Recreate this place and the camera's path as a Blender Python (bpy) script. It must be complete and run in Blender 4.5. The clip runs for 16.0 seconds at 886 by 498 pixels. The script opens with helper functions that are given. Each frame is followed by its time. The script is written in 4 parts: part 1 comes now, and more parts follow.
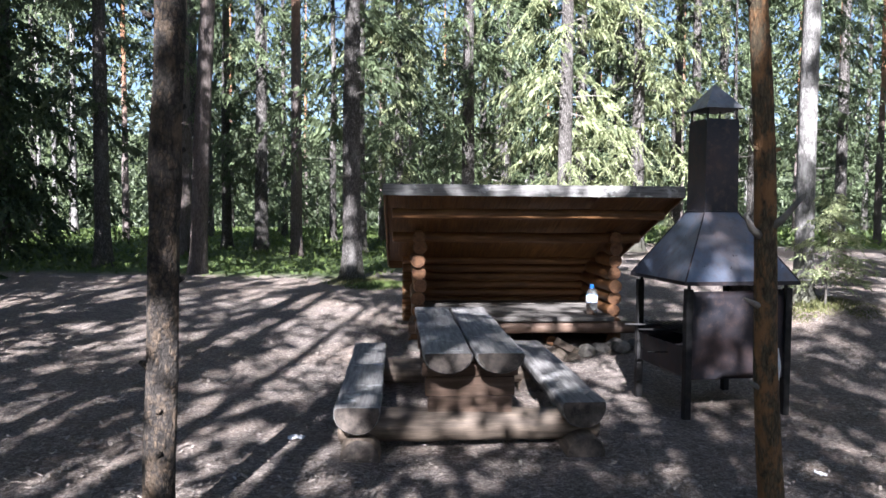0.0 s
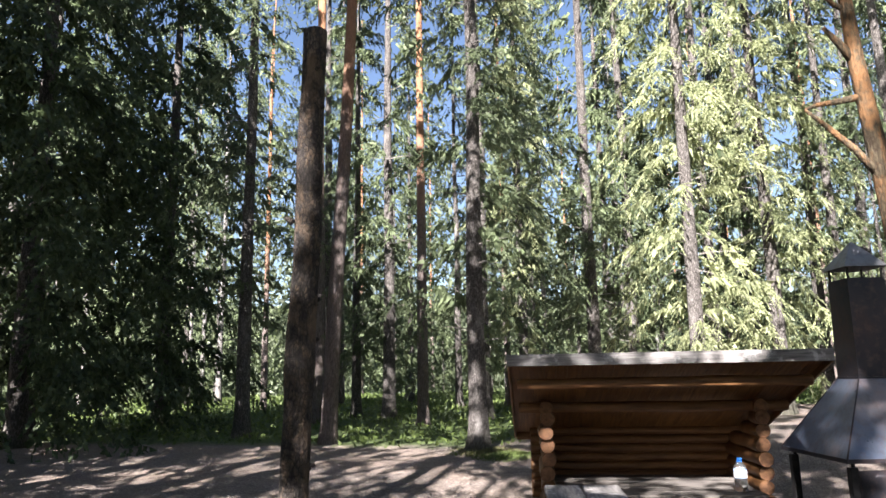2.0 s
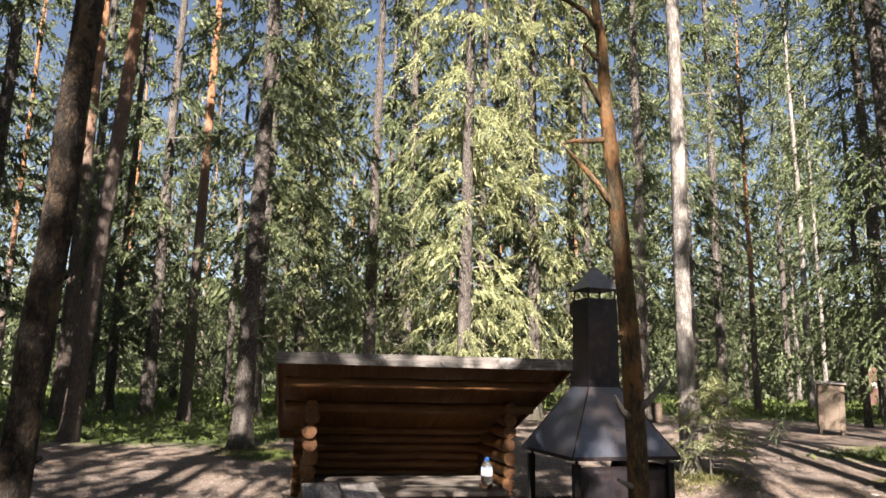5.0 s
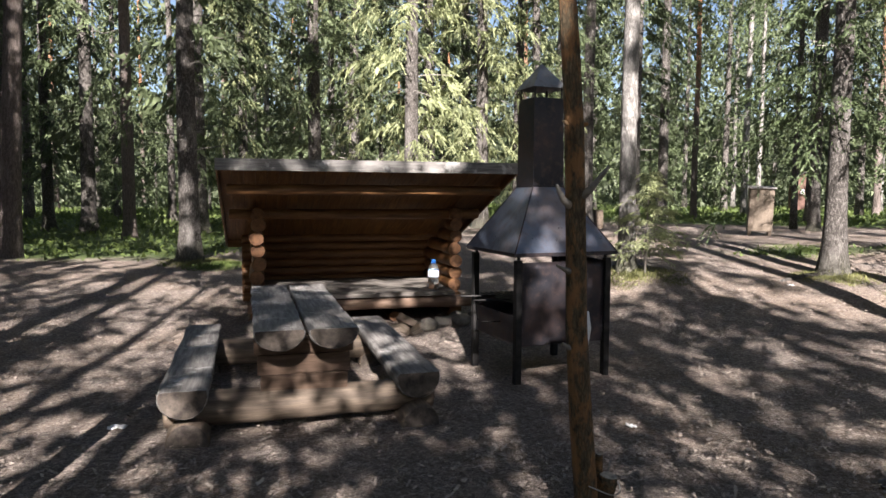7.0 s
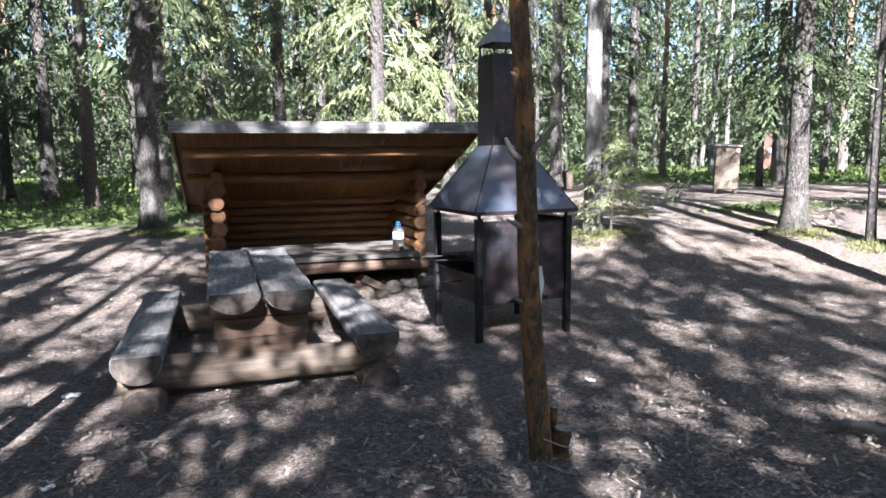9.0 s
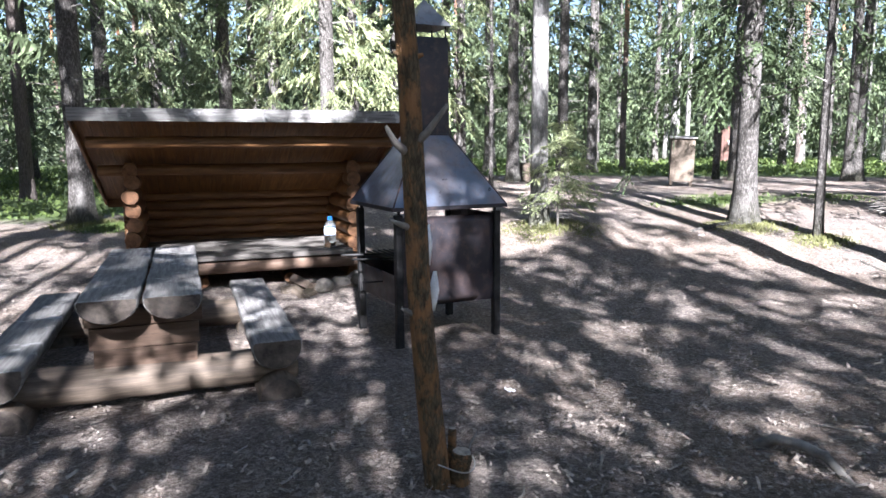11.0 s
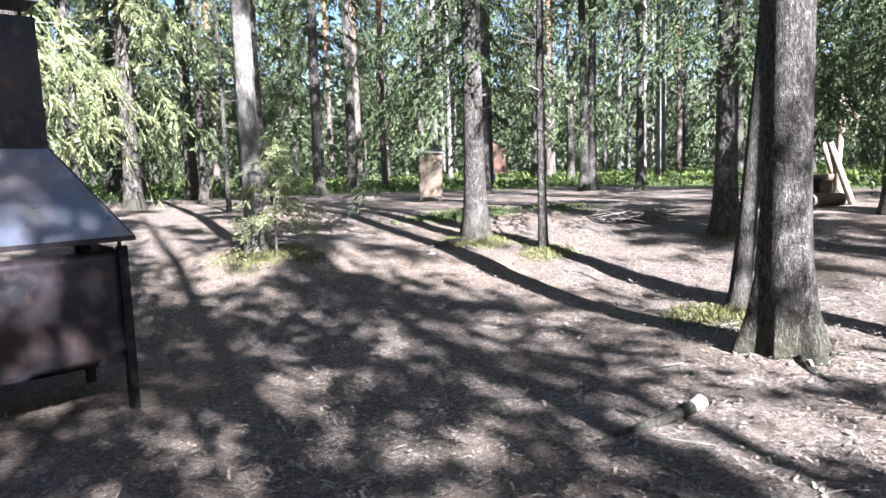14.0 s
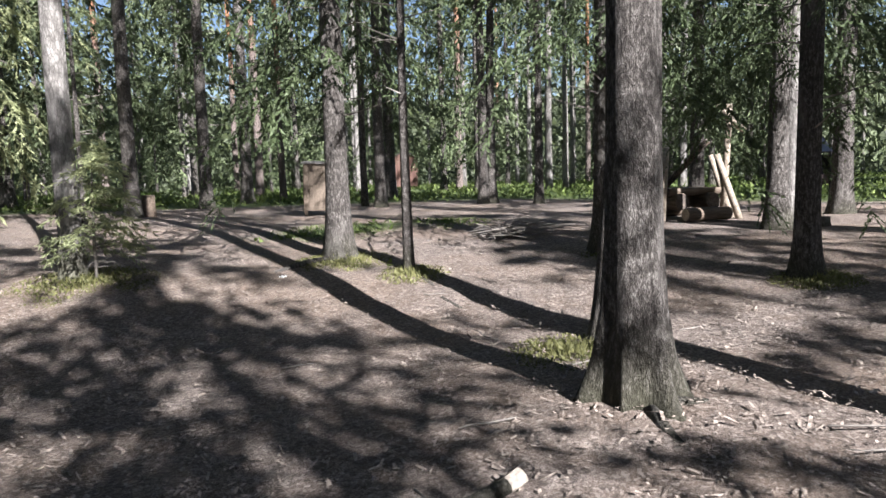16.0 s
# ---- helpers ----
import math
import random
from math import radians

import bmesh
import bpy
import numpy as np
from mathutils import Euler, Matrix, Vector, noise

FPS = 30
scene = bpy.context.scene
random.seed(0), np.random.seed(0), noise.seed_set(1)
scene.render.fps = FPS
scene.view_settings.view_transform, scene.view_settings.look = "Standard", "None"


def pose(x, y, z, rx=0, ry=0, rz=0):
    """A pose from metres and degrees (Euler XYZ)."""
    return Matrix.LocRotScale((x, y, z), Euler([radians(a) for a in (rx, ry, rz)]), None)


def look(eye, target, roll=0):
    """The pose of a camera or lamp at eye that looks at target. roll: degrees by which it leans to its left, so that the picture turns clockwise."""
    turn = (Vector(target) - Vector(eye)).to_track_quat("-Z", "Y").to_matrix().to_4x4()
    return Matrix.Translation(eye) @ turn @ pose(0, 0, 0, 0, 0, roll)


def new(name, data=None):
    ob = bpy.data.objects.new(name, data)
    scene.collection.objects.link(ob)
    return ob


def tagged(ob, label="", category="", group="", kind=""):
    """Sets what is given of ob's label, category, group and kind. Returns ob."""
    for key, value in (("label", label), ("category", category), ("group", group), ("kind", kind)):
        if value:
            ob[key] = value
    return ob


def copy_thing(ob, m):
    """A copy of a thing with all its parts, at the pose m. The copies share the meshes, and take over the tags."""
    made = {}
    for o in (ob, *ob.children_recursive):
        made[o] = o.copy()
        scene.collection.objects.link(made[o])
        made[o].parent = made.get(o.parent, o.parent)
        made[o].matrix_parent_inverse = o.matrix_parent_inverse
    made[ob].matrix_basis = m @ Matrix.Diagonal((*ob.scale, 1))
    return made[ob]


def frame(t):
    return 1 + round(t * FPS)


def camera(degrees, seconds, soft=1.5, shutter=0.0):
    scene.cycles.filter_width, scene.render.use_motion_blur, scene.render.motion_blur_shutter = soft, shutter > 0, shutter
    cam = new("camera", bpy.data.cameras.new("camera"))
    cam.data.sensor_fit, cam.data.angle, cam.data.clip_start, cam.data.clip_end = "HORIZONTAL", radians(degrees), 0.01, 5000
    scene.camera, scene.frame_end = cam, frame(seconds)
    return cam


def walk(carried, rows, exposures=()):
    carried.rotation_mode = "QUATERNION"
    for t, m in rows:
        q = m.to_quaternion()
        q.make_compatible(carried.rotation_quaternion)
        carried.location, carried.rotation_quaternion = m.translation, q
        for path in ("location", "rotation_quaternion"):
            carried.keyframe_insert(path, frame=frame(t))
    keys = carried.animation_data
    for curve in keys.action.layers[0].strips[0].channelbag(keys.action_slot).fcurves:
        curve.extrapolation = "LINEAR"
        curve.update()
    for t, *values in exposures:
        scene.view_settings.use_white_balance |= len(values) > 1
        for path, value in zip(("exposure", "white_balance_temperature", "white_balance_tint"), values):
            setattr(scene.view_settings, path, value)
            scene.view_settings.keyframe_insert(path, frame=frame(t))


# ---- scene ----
cam = camera(64.8, 16.0)
PATH = [
    (0, (0.384, -0.285, 1.576), (0.226, 1.706, 1.475), 0.4),
    (0.5, (0.413, -0.333, 1.62), (0.352, 1.666, 1.581), 0.6),
    (1, (0.42, -0.359, 1.673), (0.32, 1.635, 1.786), -0.6),
    (1.5, (0.424, -0.345, 1.685), (0.133, 1.619, 1.929), -0.7),
    (2, (0.413, -0.34, 1.677), (-0.084, 1.564, 2.034), -1.0),
    (2.5, (0.413, -0.371, 1.676), (-0.088, 1.507, 2.15), -0.5),
    (3, (0.426, -0.387, 1.672), (0.053, 1.495, 2.234), -0.0),
    (3.5, (0.436, -0.399, 1.671), (0.174, 1.499, 2.246), 0.2),
    (4, (0.436, -0.408, 1.666), (0.308, 1.514, 2.205), 1.0),
    (6.5, (0.548, -0.294, 1.575), (0.804, 1.69, 1.55), 0.4),
    (7, (0.523, -0.272, 1.54), (0.78, 1.706, 1.383), 0.3),
    (7.5, (0.479, -0.258, 1.533), (0.744, 1.709, 1.288), -0.3),
    (8, (0.477, -0.262, 1.516), (0.782, 1.7, 1.282), -0.8),
    (10.5, (1.036, -0.106, 1.491), (1.397, 1.839, 1.193), 0.0),
    (11, (1.086, 0.068, 1.493), (1.498, 2.005, 1.211), -0.4),
    (11.5, (1.19, 0.205, 1.485), (1.627, 2.137, 1.207), -1.3),
    (12, (1.405, 0.288, 1.475), (1.903, 2.207, 1.213), -0.2),
    (12.5, (1.678, 0.349, 1.465), (2.303, 2.23, 1.196), 1.0),
    (13, (1.88, 0.451, 1.446), (2.605, 2.293, 1.161), -0.9),
    (13.5, (2.077, 0.637, 1.436), (2.868, 2.456, 1.183), -2.2),
    (14, (2.272, 0.779, 1.434), (3.243, 2.511, 1.195), -1.8),
    (14.5, (2.533, 0.89, 1.434), (3.476, 2.637, 1.196), -2.0),
    (15, (2.801, 0.97, 1.43), (3.81, 2.676, 1.162), -1.3),
    (15.5, (3.099, 1.067, 1.419), (4.193, 2.721, 1.156), -1.2),
    (16, (3.378, 1.152, 1.408), (4.534, 2.771, 1.196), -1.6),
]
walk(cam, [(t, look(eye, target, roll)) for t, eye, target, roll in PATH],
     [(0, 2.85, 5650, 17), (0.6, 3.15, 5650, 18), (1.6, 3.0, 6150, 18), (2.6, 2.65, 6250, 18), (4, 2.66, 6750, 20), (6.3, 1.85, 7250, 19), (7.2, 2.55, 6250, 17), (11, 3.2, 5600, 16), (14, 2.92, 5700, 16), (16, 2.1, 6000, 16)])

# ---- world, sun, exposure ----
SUN_AZ, SUN_EL = radians(183.0), radians(33.0)      # the sun stands behind the first camera
SUN_FROM = Vector((math.sin(SUN_AZ) * math.cos(SUN_EL), math.cos(SUN_AZ) * math.cos(SUN_EL), math.sin(SUN_EL)))
world = bpy.data.worlds.new("world")
scene.world = world
world.use_nodes = True
wn = world.node_tree
sky = wn.nodes.new("ShaderNodeTexSky")
sky.sky_type, sky.sun_disc = "NISHITA", False
sky.sun_elevation, sky.sun_rotation = SUN_EL, SUN_AZ
sky.dust_density, sky.ozone_density = 0.8, 1.0
wn.nodes["Background"].inputs["Strength"].default_value = 0.03
wn.links.new(sky.outputs[0], wn.nodes["Background"].inputs["Color"])
sun_data = bpy.data.lights.new("sun", "SUN")
sun_data.energy, sun_data.angle, sun_data.color = 5.0, radians(0.42), (1.0, 0.955, 0.88)
sun = new("sun", sun_data)
sun.matrix_world = look(SUN_FROM * 60, (0, 0, 0))

RNG = np.random.default_rng(7)


# ---- materials ----
def shader(name, rough=0.8, metal=0.0):
    m = bpy.data.materials.new(name)
    m.use_nodes = True
    nt = m.node_tree
    b = nt.nodes["Principled BSDF"]
    b.inputs["Roughness"].default_value, b.inputs["Metallic"].default_value = rough, metal
    b.inputs["Specular IOR Level"].default_value = 0.3
    return m, nt, b


def coords(nt, kind="Object", scale=(1, 1, 1), per_object=True):
    tc, mp = nt.nodes.new("ShaderNodeTexCoord"), nt.nodes.new("ShaderNodeMapping")
    mp.inputs["Scale"].default_value = scale
    nt.links.new(tc.outputs[kind], mp.inputs["Vector"])
    if not per_object:
        return mp.outputs[0]
    info, mul, add = nt.nodes.new("ShaderNodeObjectInfo"), nt.nodes.new("ShaderNodeMath"), nt.nodes.new("ShaderNodeVectorMath")
    mul.operation, mul.inputs[1].default_value = "MULTIPLY", 37.0
    nt.links.new(info.outputs["Random"], mul.inputs[0])
    nt.links.new(mp.outputs[0], add.inputs[0])
    nt.links.new(mul.outputs[0], add.inputs[1])
    return add.outputs[0]


def noise_tex(nt, vec, scale, detail=4.0, rough=0.55):
    n = nt.nodes.new("ShaderNodeTexNoise")
    n.inputs["Scale"].default_value, n.inputs["Detail"].default_value, n.inputs["Roughness"].default_value = scale, detail, rough
    nt.links.new(vec, n.inputs["Vector"])
    return n.outputs["Fac"]


def ramp(nt, fac, stops):
    r = nt.nodes.new("ShaderNodeValToRGB")
    while len(r.color_ramp.elements) < len(stops):
        r.color_ramp.elements.new(0.5)
    for e, (p, c) in zip(r.color_ramp.elements, stops):
        e.position, e.color = p, (*c, 1) if len(c) == 3 else c
    nt.links.new(fac, r.inputs[0])
    return r.outputs[0]


def mix(nt, fac, a, b, mode="MIX"):
    n = nt.nodes.new("ShaderNodeMix")
    n.data_type, n.blend_type = "RGBA", mode
    for sock, v in ((n.inputs[0], fac), (n.inputs[6], a), (n.inputs[7], b)):
        if isinstance(v, (int, float)):
            sock.default_value = v
        elif isinstance(v, tuple):
            sock.default_value = (*v, 1)
        else:
            nt.links.new(v, sock)
    return n.outputs[2]


def bump(nt, b, height, strength=0.5, distance=0.01):
    n = nt.nodes.new("ShaderNodeBump")
    n.inputs["Strength"].default_value, n.inputs["Distance"].default_value = strength, distance
    nt.links.new(height, n.inputs["Height"])
    nt.links.new(n.outputs[0], b.inputs["Normal"])


def wood(name, dark, mid, light, grain=(14, 1.2, 14), rough=0.75, blot=2.5, relief=0.5, stain=None):
    """Wood whose grain runs along the object's own y axis."""
    m, nt, b = shader(name, rough)
    g = noise_tex(nt, coords(nt, scale=grain), 3.0, 6, 0.65)
    col = ramp(nt, g, [(0.28, dark), (0.5, mid), (0.72, light)])
    big = noise_tex(nt, coords(nt), blot, 3)
    col = mix(nt, ramp(nt, big, [(0.35, (0, 0, 0)), (0.7, (1, 1, 1))]), mix(nt, 0.45, col, dark), col)
    if stain:
        s = noise_tex(nt, coords(nt), 5.5, 5, 0.7)
        col = mix(nt, ramp(nt, s, [(0.56, (0, 0, 0)), (0.66, (0.8, 0.8, 0.8))]), col, stain)
    nt.links.new(col, b.inputs["Base Color"])
    bump(nt, b, g, relief, 0.012)
    return m


def bark(name, dark, mid, light, scale=(24, 24, 8), upper=None, upper_at=(4.0, 6.5), moss=None, crack=0.55, patches=3.2, spots=(0.55, 0.75, 0.6), relief=1.0, dist=0.06):
    m, nt, b = shader(name, 0.92)
    v = coords(nt, scale=scale)
    g = noise_tex(nt, v, 1.6, 7, 0.7)
    vor = nt.nodes.new("ShaderNodeTexVoronoi")
    vor.feature = "DISTANCE_TO_EDGE"
    vor.inputs["Scale"].default_value = 3.0
    nt.links.new(v, vor.inputs["Vector"])
    col = ramp(nt, g, [(0.3, dark), (0.5, mid), (0.7, light)])
    col = mix(nt, ramp(nt, vor.outputs["Distance"], [(0.0, (crack,) * 3), (0.16, (0, 0, 0))]), col, dark)
    patch = noise_tex(nt, coords(nt, scale=(1, 1, 0.5)), patches, 5, 0.65)
    col = mix(nt, ramp(nt, patch, [(spots[0], (0, 0, 0)), (spots[1], (spots[2],) * 3)]), col, light)
    tc, sep = nt.nodes.new("ShaderNodeTexCoord"), nt.nodes.new("ShaderNodeSeparateXYZ")
    nt.links.new(tc.outputs["Object"], sep.inputs[0])
    if upper or moss:
        for target, lo, hi, flip in ((upper, *upper_at, False), (moss, 0.12, 0.55, True)):
            if target is None:
                continue
            mr = nt.nodes.new("ShaderNodeMapRange")
            mr.inputs["From Min"].default_value, mr.inputs["From Max"].default_value = lo, hi
            wob = nt.nodes.new("ShaderNodeMath")
            wob.operation = "MULTIPLY_ADD"
            wob.inputs[1].default_value = (hi - lo) * 0.9
            nt.links.new(patch, wob.inputs[0])
            nt.links.new(sep.outputs["Z"], wob.inputs[2])
            nt.links.new(wob.outputs[0], mr.inputs["Value"])
            if flip:
                mr.inputs["To Min"].default_value, mr.inputs["To Max"].default_value = 0.75, 0.0
            col = mix(nt, mr.outputs[0], col, mix(nt, ramp(nt, g, [(0.3, (0, 0, 0)), (0.7, (1, 1, 1))]), tuple(c * 0.55 for c in target), target))
    nt.links.new(col, b.inputs["Base Color"])
    hgt = nt.nodes.new("ShaderNodeMath")
    hgt.operation = "MULTIPLY_ADD"
    hgt.inputs[1].default_value = 0.6 * crack
    nt.links.new(vor.outputs["Distance"], hgt.inputs[0])
    nt.links.new(g, hgt.inputs[2])
    bump(nt, b, hgt.outputs[0], relief, dist)
    return m


def leafy(name, dark, light, trans=0.3, glow_colour=None):
    """Needles and leaves: rough, and lit through by the sun."""
    m, nt, b = shader(name, 0.6)
    isl = nt.nodes.new("ShaderNodeNewGeometry")
    clump = noise_tex(nt, coords(nt), 1.1, 3)
    f = nt.nodes.new("ShaderNodeMath")
    f.operation = "MULTIPLY_ADD"
    f.inputs[1].default_value = 0.45
    nt.links.new(isl.outputs["Random Per Island"], f.inputs[0])
    nt.links.new(clump, f.inputs[2])
    col = ramp(nt, f.outputs[0], [(0.4, dark), (0.95, light)])
    nt.links.new(col, b.inputs["Base Color"])
    t, ms = nt.nodes.new("ShaderNodeBsdfTranslucent"), nt.nodes.new("ShaderNodeMixShader")
    nt.links.new(mix(nt, 0.6, col, light), t.inputs["Color"])
    ms.inputs[0].default_value = trans
    nt.links.new(b.outputs[0], ms.inputs[1])
    nt.links.new(t.outputs[0], ms.inputs[2])
    nt.links.new(ms.outputs[0], nt.nodes["Material Output"].inputs["Surface"])
    return m


def plain(name, a, c, scale=8.0, rough=0.7, metal=0.0, relief=0.15, dist=0.004):
    m, nt, b = shader(name, rough, metal)
    n = noise_tex(nt, coords(nt), scale, 5, 0.65)
    nt.links.new(ramp(nt, n, [(0.35, a), (0.65, c)]), b.inputs["Base Color"])
    bump(nt, b, n, relief, dist)
    return m


def steel(name, tones=((0.028, 0.03, 0.038), (0.052, 0.046, 0.052), (0.08, 0.054, 0.05)), metal=0.4, gloss=(0.28, 0.52)):
    """Painted dark steel, rust-brown where the heat has burnt it."""
    m, nt, b = shader(name, 0.4, metal)
    v = coords(nt)
    n1, n2, n3 = noise_tex(nt, v, 2.2, 5, 0.6), noise_tex(nt, v, 14, 6, 0.7), noise_tex(nt, coords(nt, scale=(6, 6, 0.9)), 3, 4)
    col = ramp(nt, n1, [(0.36, tones[0]), (0.54, tones[1]), (0.7, tones[2])])
    col = mix(nt, ramp(nt, n2, [(0.5, (0, 0, 0)), (0.75, (0.55, 0.55, 0.55))]), col, (0.16, 0.10, 0.08))
    col = mix(nt, ramp(nt, n3, [(0.55, (0, 0, 0)), (0.8, (0.35, 0.35, 0.35))]), col, (0.03, 0.03, 0.035))
    nt.links.new(col, b.inputs["Base Color"])
    nt.links.new(ramp(nt, n2, [(0.3, (gloss[0],) * 3), (0.7, (gloss[1],) * 3)]), b.inputs["Roughness"])
    bump(nt, b, n2, 0.12, 0.004)
    return m


def ground_material():
    m, nt, b = shader("forest_soil", 0.95)
    v = coords(nt, "Object", per_object=False)
    speck = nt.nodes.new("ShaderNodeMix")
    speck.inputs[0].default_value = 0.45
    nt.links.new(noise_tex(nt, v, 30, 6, 0.75), speck.inputs[2])
    nt.links.new(noise_tex(nt, v, 120, 4, 0.8), speck.inputs[3])
    fine, mid, big = speck.outputs[0], noise_tex(nt, v, 4.5, 5, 0.65), noise_tex(nt, v, 0.55, 4, 0.6)
    col = ramp(nt, fine, [(0.34, (0.06, 0.048, 0.042)), (0.5, (0.235, 0.197, 0.172)), (0.64, (0.57, 0.49, 0.43))])
    col = mix(nt, ramp(nt, mid, [(0.38, (0.75,) * 3), (0.66, (0, 0, 0))]), col, mix(nt, 0.55, col, (0.12, 0.085, 0.06)))
    warm = mix(nt, 0.5, col, (0.31, 0.22, 0.15))
    col = mix(nt, ramp(nt, big, [(0.42, (0, 0, 0)), (0.62, (0.7,) * 3)]), col, warm)
    # bits of pale chip and needle
    vor = nt.nodes.new("ShaderNodeTexVoronoi")
    vor.inputs["Scale"].default_value = 26
    nt.links.new(v, vor.inputs["Vector"])
    col = mix(nt, ramp(nt, vor.outputs["Distance"], [(0.05, (0.6,) * 3), (0.13, (0, 0, 0))]), col, mix(nt, 0.5, col, (0.42, 0.36, 0.3)))
    # litter: cells of dark needle mould and of pale flakes
    lit, cell = nt.nodes.new("ShaderNodeTexVoronoi"), nt.nodes.new("ShaderNodeSeparateColor")
    lit.inputs["Scale"].default_value = 48
    warp = nt.nodes.new("ShaderNodeVectorMath")
    warp.operation = "MULTIPLY_ADD"
    wv = nt.nodes.new("ShaderNodeTexNoise")
    wv.inputs["Scale"].default_value = 14
    nt.links.new(v, wv.inputs["Vector"])
    nt.links.new(wv.outputs["Color"], warp.inputs[0])
    warp.inputs[1].default_value = (0.09, 0.09, 0.09)
    nt.links.new(v, warp.inputs[2])
    nt.links.new(warp.outputs[0], lit.inputs["Vector"])
    nt.links.new(lit.outputs["Color"], cell.inputs[0])
    col = mix(nt, ramp(nt, cell.outputs[0], [(0.2, (0.42,) * 3), (0.34, (0, 0, 0))]), col, (0.05, 0.04, 0.034))
    col = mix(nt, ramp(nt, cell.outputs[1], [(0.86, (0, 0, 0)), (0.96, (0.45,) * 3)]), col, (0.56, 0.49, 0.43))
    # moss and short grass on the untrodden forest floor, from a mask laid on the mesh
    at = nt.nodes.new("ShaderNodeAttribute")
    at.attribute_name = "cover"
    add = nt.nodes.new("ShaderNodeMath")
    add.operation = "MULTIPLY_ADD"
    add.inputs[1].default_value = 0.55
    patchy = noise_tex(nt, v, 1.7, 6, 0.7)
    nt.links.new(patchy, add.inputs[0])
    nt.links.new(at.outputs["Fac"], add.inputs[2])
    green = ramp(nt, fine, [(0.3, (0.03, 0.05, 0.014)), (0.5, (0.075, 0.115, 0.03)), (0.7, (0.16, 0.215, 0.06))])
    col = mix(nt, ramp(nt, add.outputs[0], [(0.5, (0, 0, 0)), (0.78, (0.95,) * 3)]), col, green)
    nt.links.new(col, b.inputs["Base Color"])
    h = nt.nodes.new("ShaderNodeMath")
    h.operation = "MULTIPLY_ADD"
    h.inputs[1].default_value = 1.5
    nt.links.new(mid, h.inputs[0])
    nt.links.new(fine, h.inputs[2])
    bump(nt, b, h.outputs[0], 1.0, 0.045)
    return m


SOIL = ground_material()
GREY_WOOD = wood("weathered_grey_wood", (0.07, 0.065, 0.06), (0.19, 0.18, 0.168), (0.33, 0.315, 0.295), stain=(0.42, 0.41, 0.39))
LOG_GREY = wood("weathered_log", (0.05, 0.038, 0.029), (0.125, 0.095, 0.07), (0.235, 0.185, 0.138), grain=(9, 1, 9))
LOG_END = plain("sawn_log_end", (0.035, 0.029, 0.025), (0.12, 0.098, 0.08), 16, 0.85, relief=0.4)
RED_WOOD = wood("stained_brown_board", (0.07, 0.033, 0.011), (0.165, 0.08, 0.028), (0.27, 0.14, 0.052), grain=(12, 0.8, 12), rough=0.5)
RED_LOG = wood("stained_brown_log", (0.065, 0.03, 0.012), (0.165, 0.079, 0.031), (0.27, 0.14, 0.058), grain=(8, 0.9, 8), rough=0.5)
RED_END = plain("stained_log_end", (0.09, 0.042, 0.02), (0.23, 0.115, 0.055), 18, 0.65, relief=0.3)
PLANK_WOOD = wood("worn_platform_plank", (0.045, 0.04, 0.035), (0.12, 0.108, 0.095), (0.23, 0.21, 0.185))
WORN_LOG = wood("worn_brown_log", (0.055, 0.034, 0.022), (0.125, 0.08, 0.055), (0.22, 0.155, 0.115), grain=(9, 1, 9))
ROOF_FELT = plain("roof_felt", (0.035, 0.034, 0.032), (0.09, 0.085, 0.075), 10, 0.95)
STEEL = steel("dark_burnt_steel")
# the hood's steel, with the sky's blue sheen and lit tones painted in
HOOD = steel("sky_sheen_steel", ((0.11, 0.14, 0.2), (0.17, 0.19, 0.24), (0.26, 0.225, 0.23)), 0.6, (0.26, 0.45))
ZINC = steel("weathered_zinc", ((0.16, 0.165, 0.175), (0.24, 0.24, 0.245), (0.3, 0.29, 0.285)), 0.6, (0.35, 0.55))
SOOT = plain("sooty_iron", (0.012, 0.012, 0.013), (0.035, 0.033, 0.032), 12, 0.6, 0.4)
SPRUCE_BARK = bark("spruce_bark", (0.022, 0.019, 0.017), (0.092, 0.082, 0.073), (0.31, 0.29, 0.265), scale=(22, 22, 13), moss=(0.06, 0.062, 0.03))
PINE_BARK = bark("pine_bark", (0.06, 0.047, 0.04), (0.16, 0.13, 0.115), (0.27, 0.235, 0.215), upper=(0.42, 0.215, 0.115), upper_at=(5.6, 9.0))
# bark lightened in its colour to stand for sun on the trunks
PALE_SUNLIT_BARK = bark("pale_sunlit_bark", (0.06, 0.056, 0.05), (0.17, 0.16, 0.148), (0.36, 0.345, 0.32), scale=(9, 9, 4.5), moss=(0.07, 0.075, 0.03), relief=0.6)
POLE_BARK = bark("peeled_pole_bark", (0.028, 0.017, 0.01), (0.105, 0.084, 0.052), (0.25, 0.13, 0.056), crack=0.55, patches=13.0, spots=(0.48, 0.6, 0.9), scale=(20, 20, 6), relief=1.0, dist=0.02)
POLE_GREY = bark("dead_pole_bark", (0.016, 0.014, 0.012), (0.062, 0.052, 0.044), (0.2, 0.14, 0.09), crack=0.7, patches=9.0, spots=(0.52, 0.68, 0.8), scale=(17, 17, 9), relief=1.0, dist=0.05)
DEAD_WOOD = plain("bare_dead_wood", (0.16, 0.14, 0.12), (0.42, 0.37, 0.31), 20, 0.85, relief=0.4)
TWIG = plain("dry_twig", (0.10, 0.09, 0.08), (0.24, 0.22, 0.195), 9, 0.9)
NEEDLES = leafy("spruce_needles", (0.012, 0.02, 0.008), (0.15, 0.188, 0.095), 0.24)
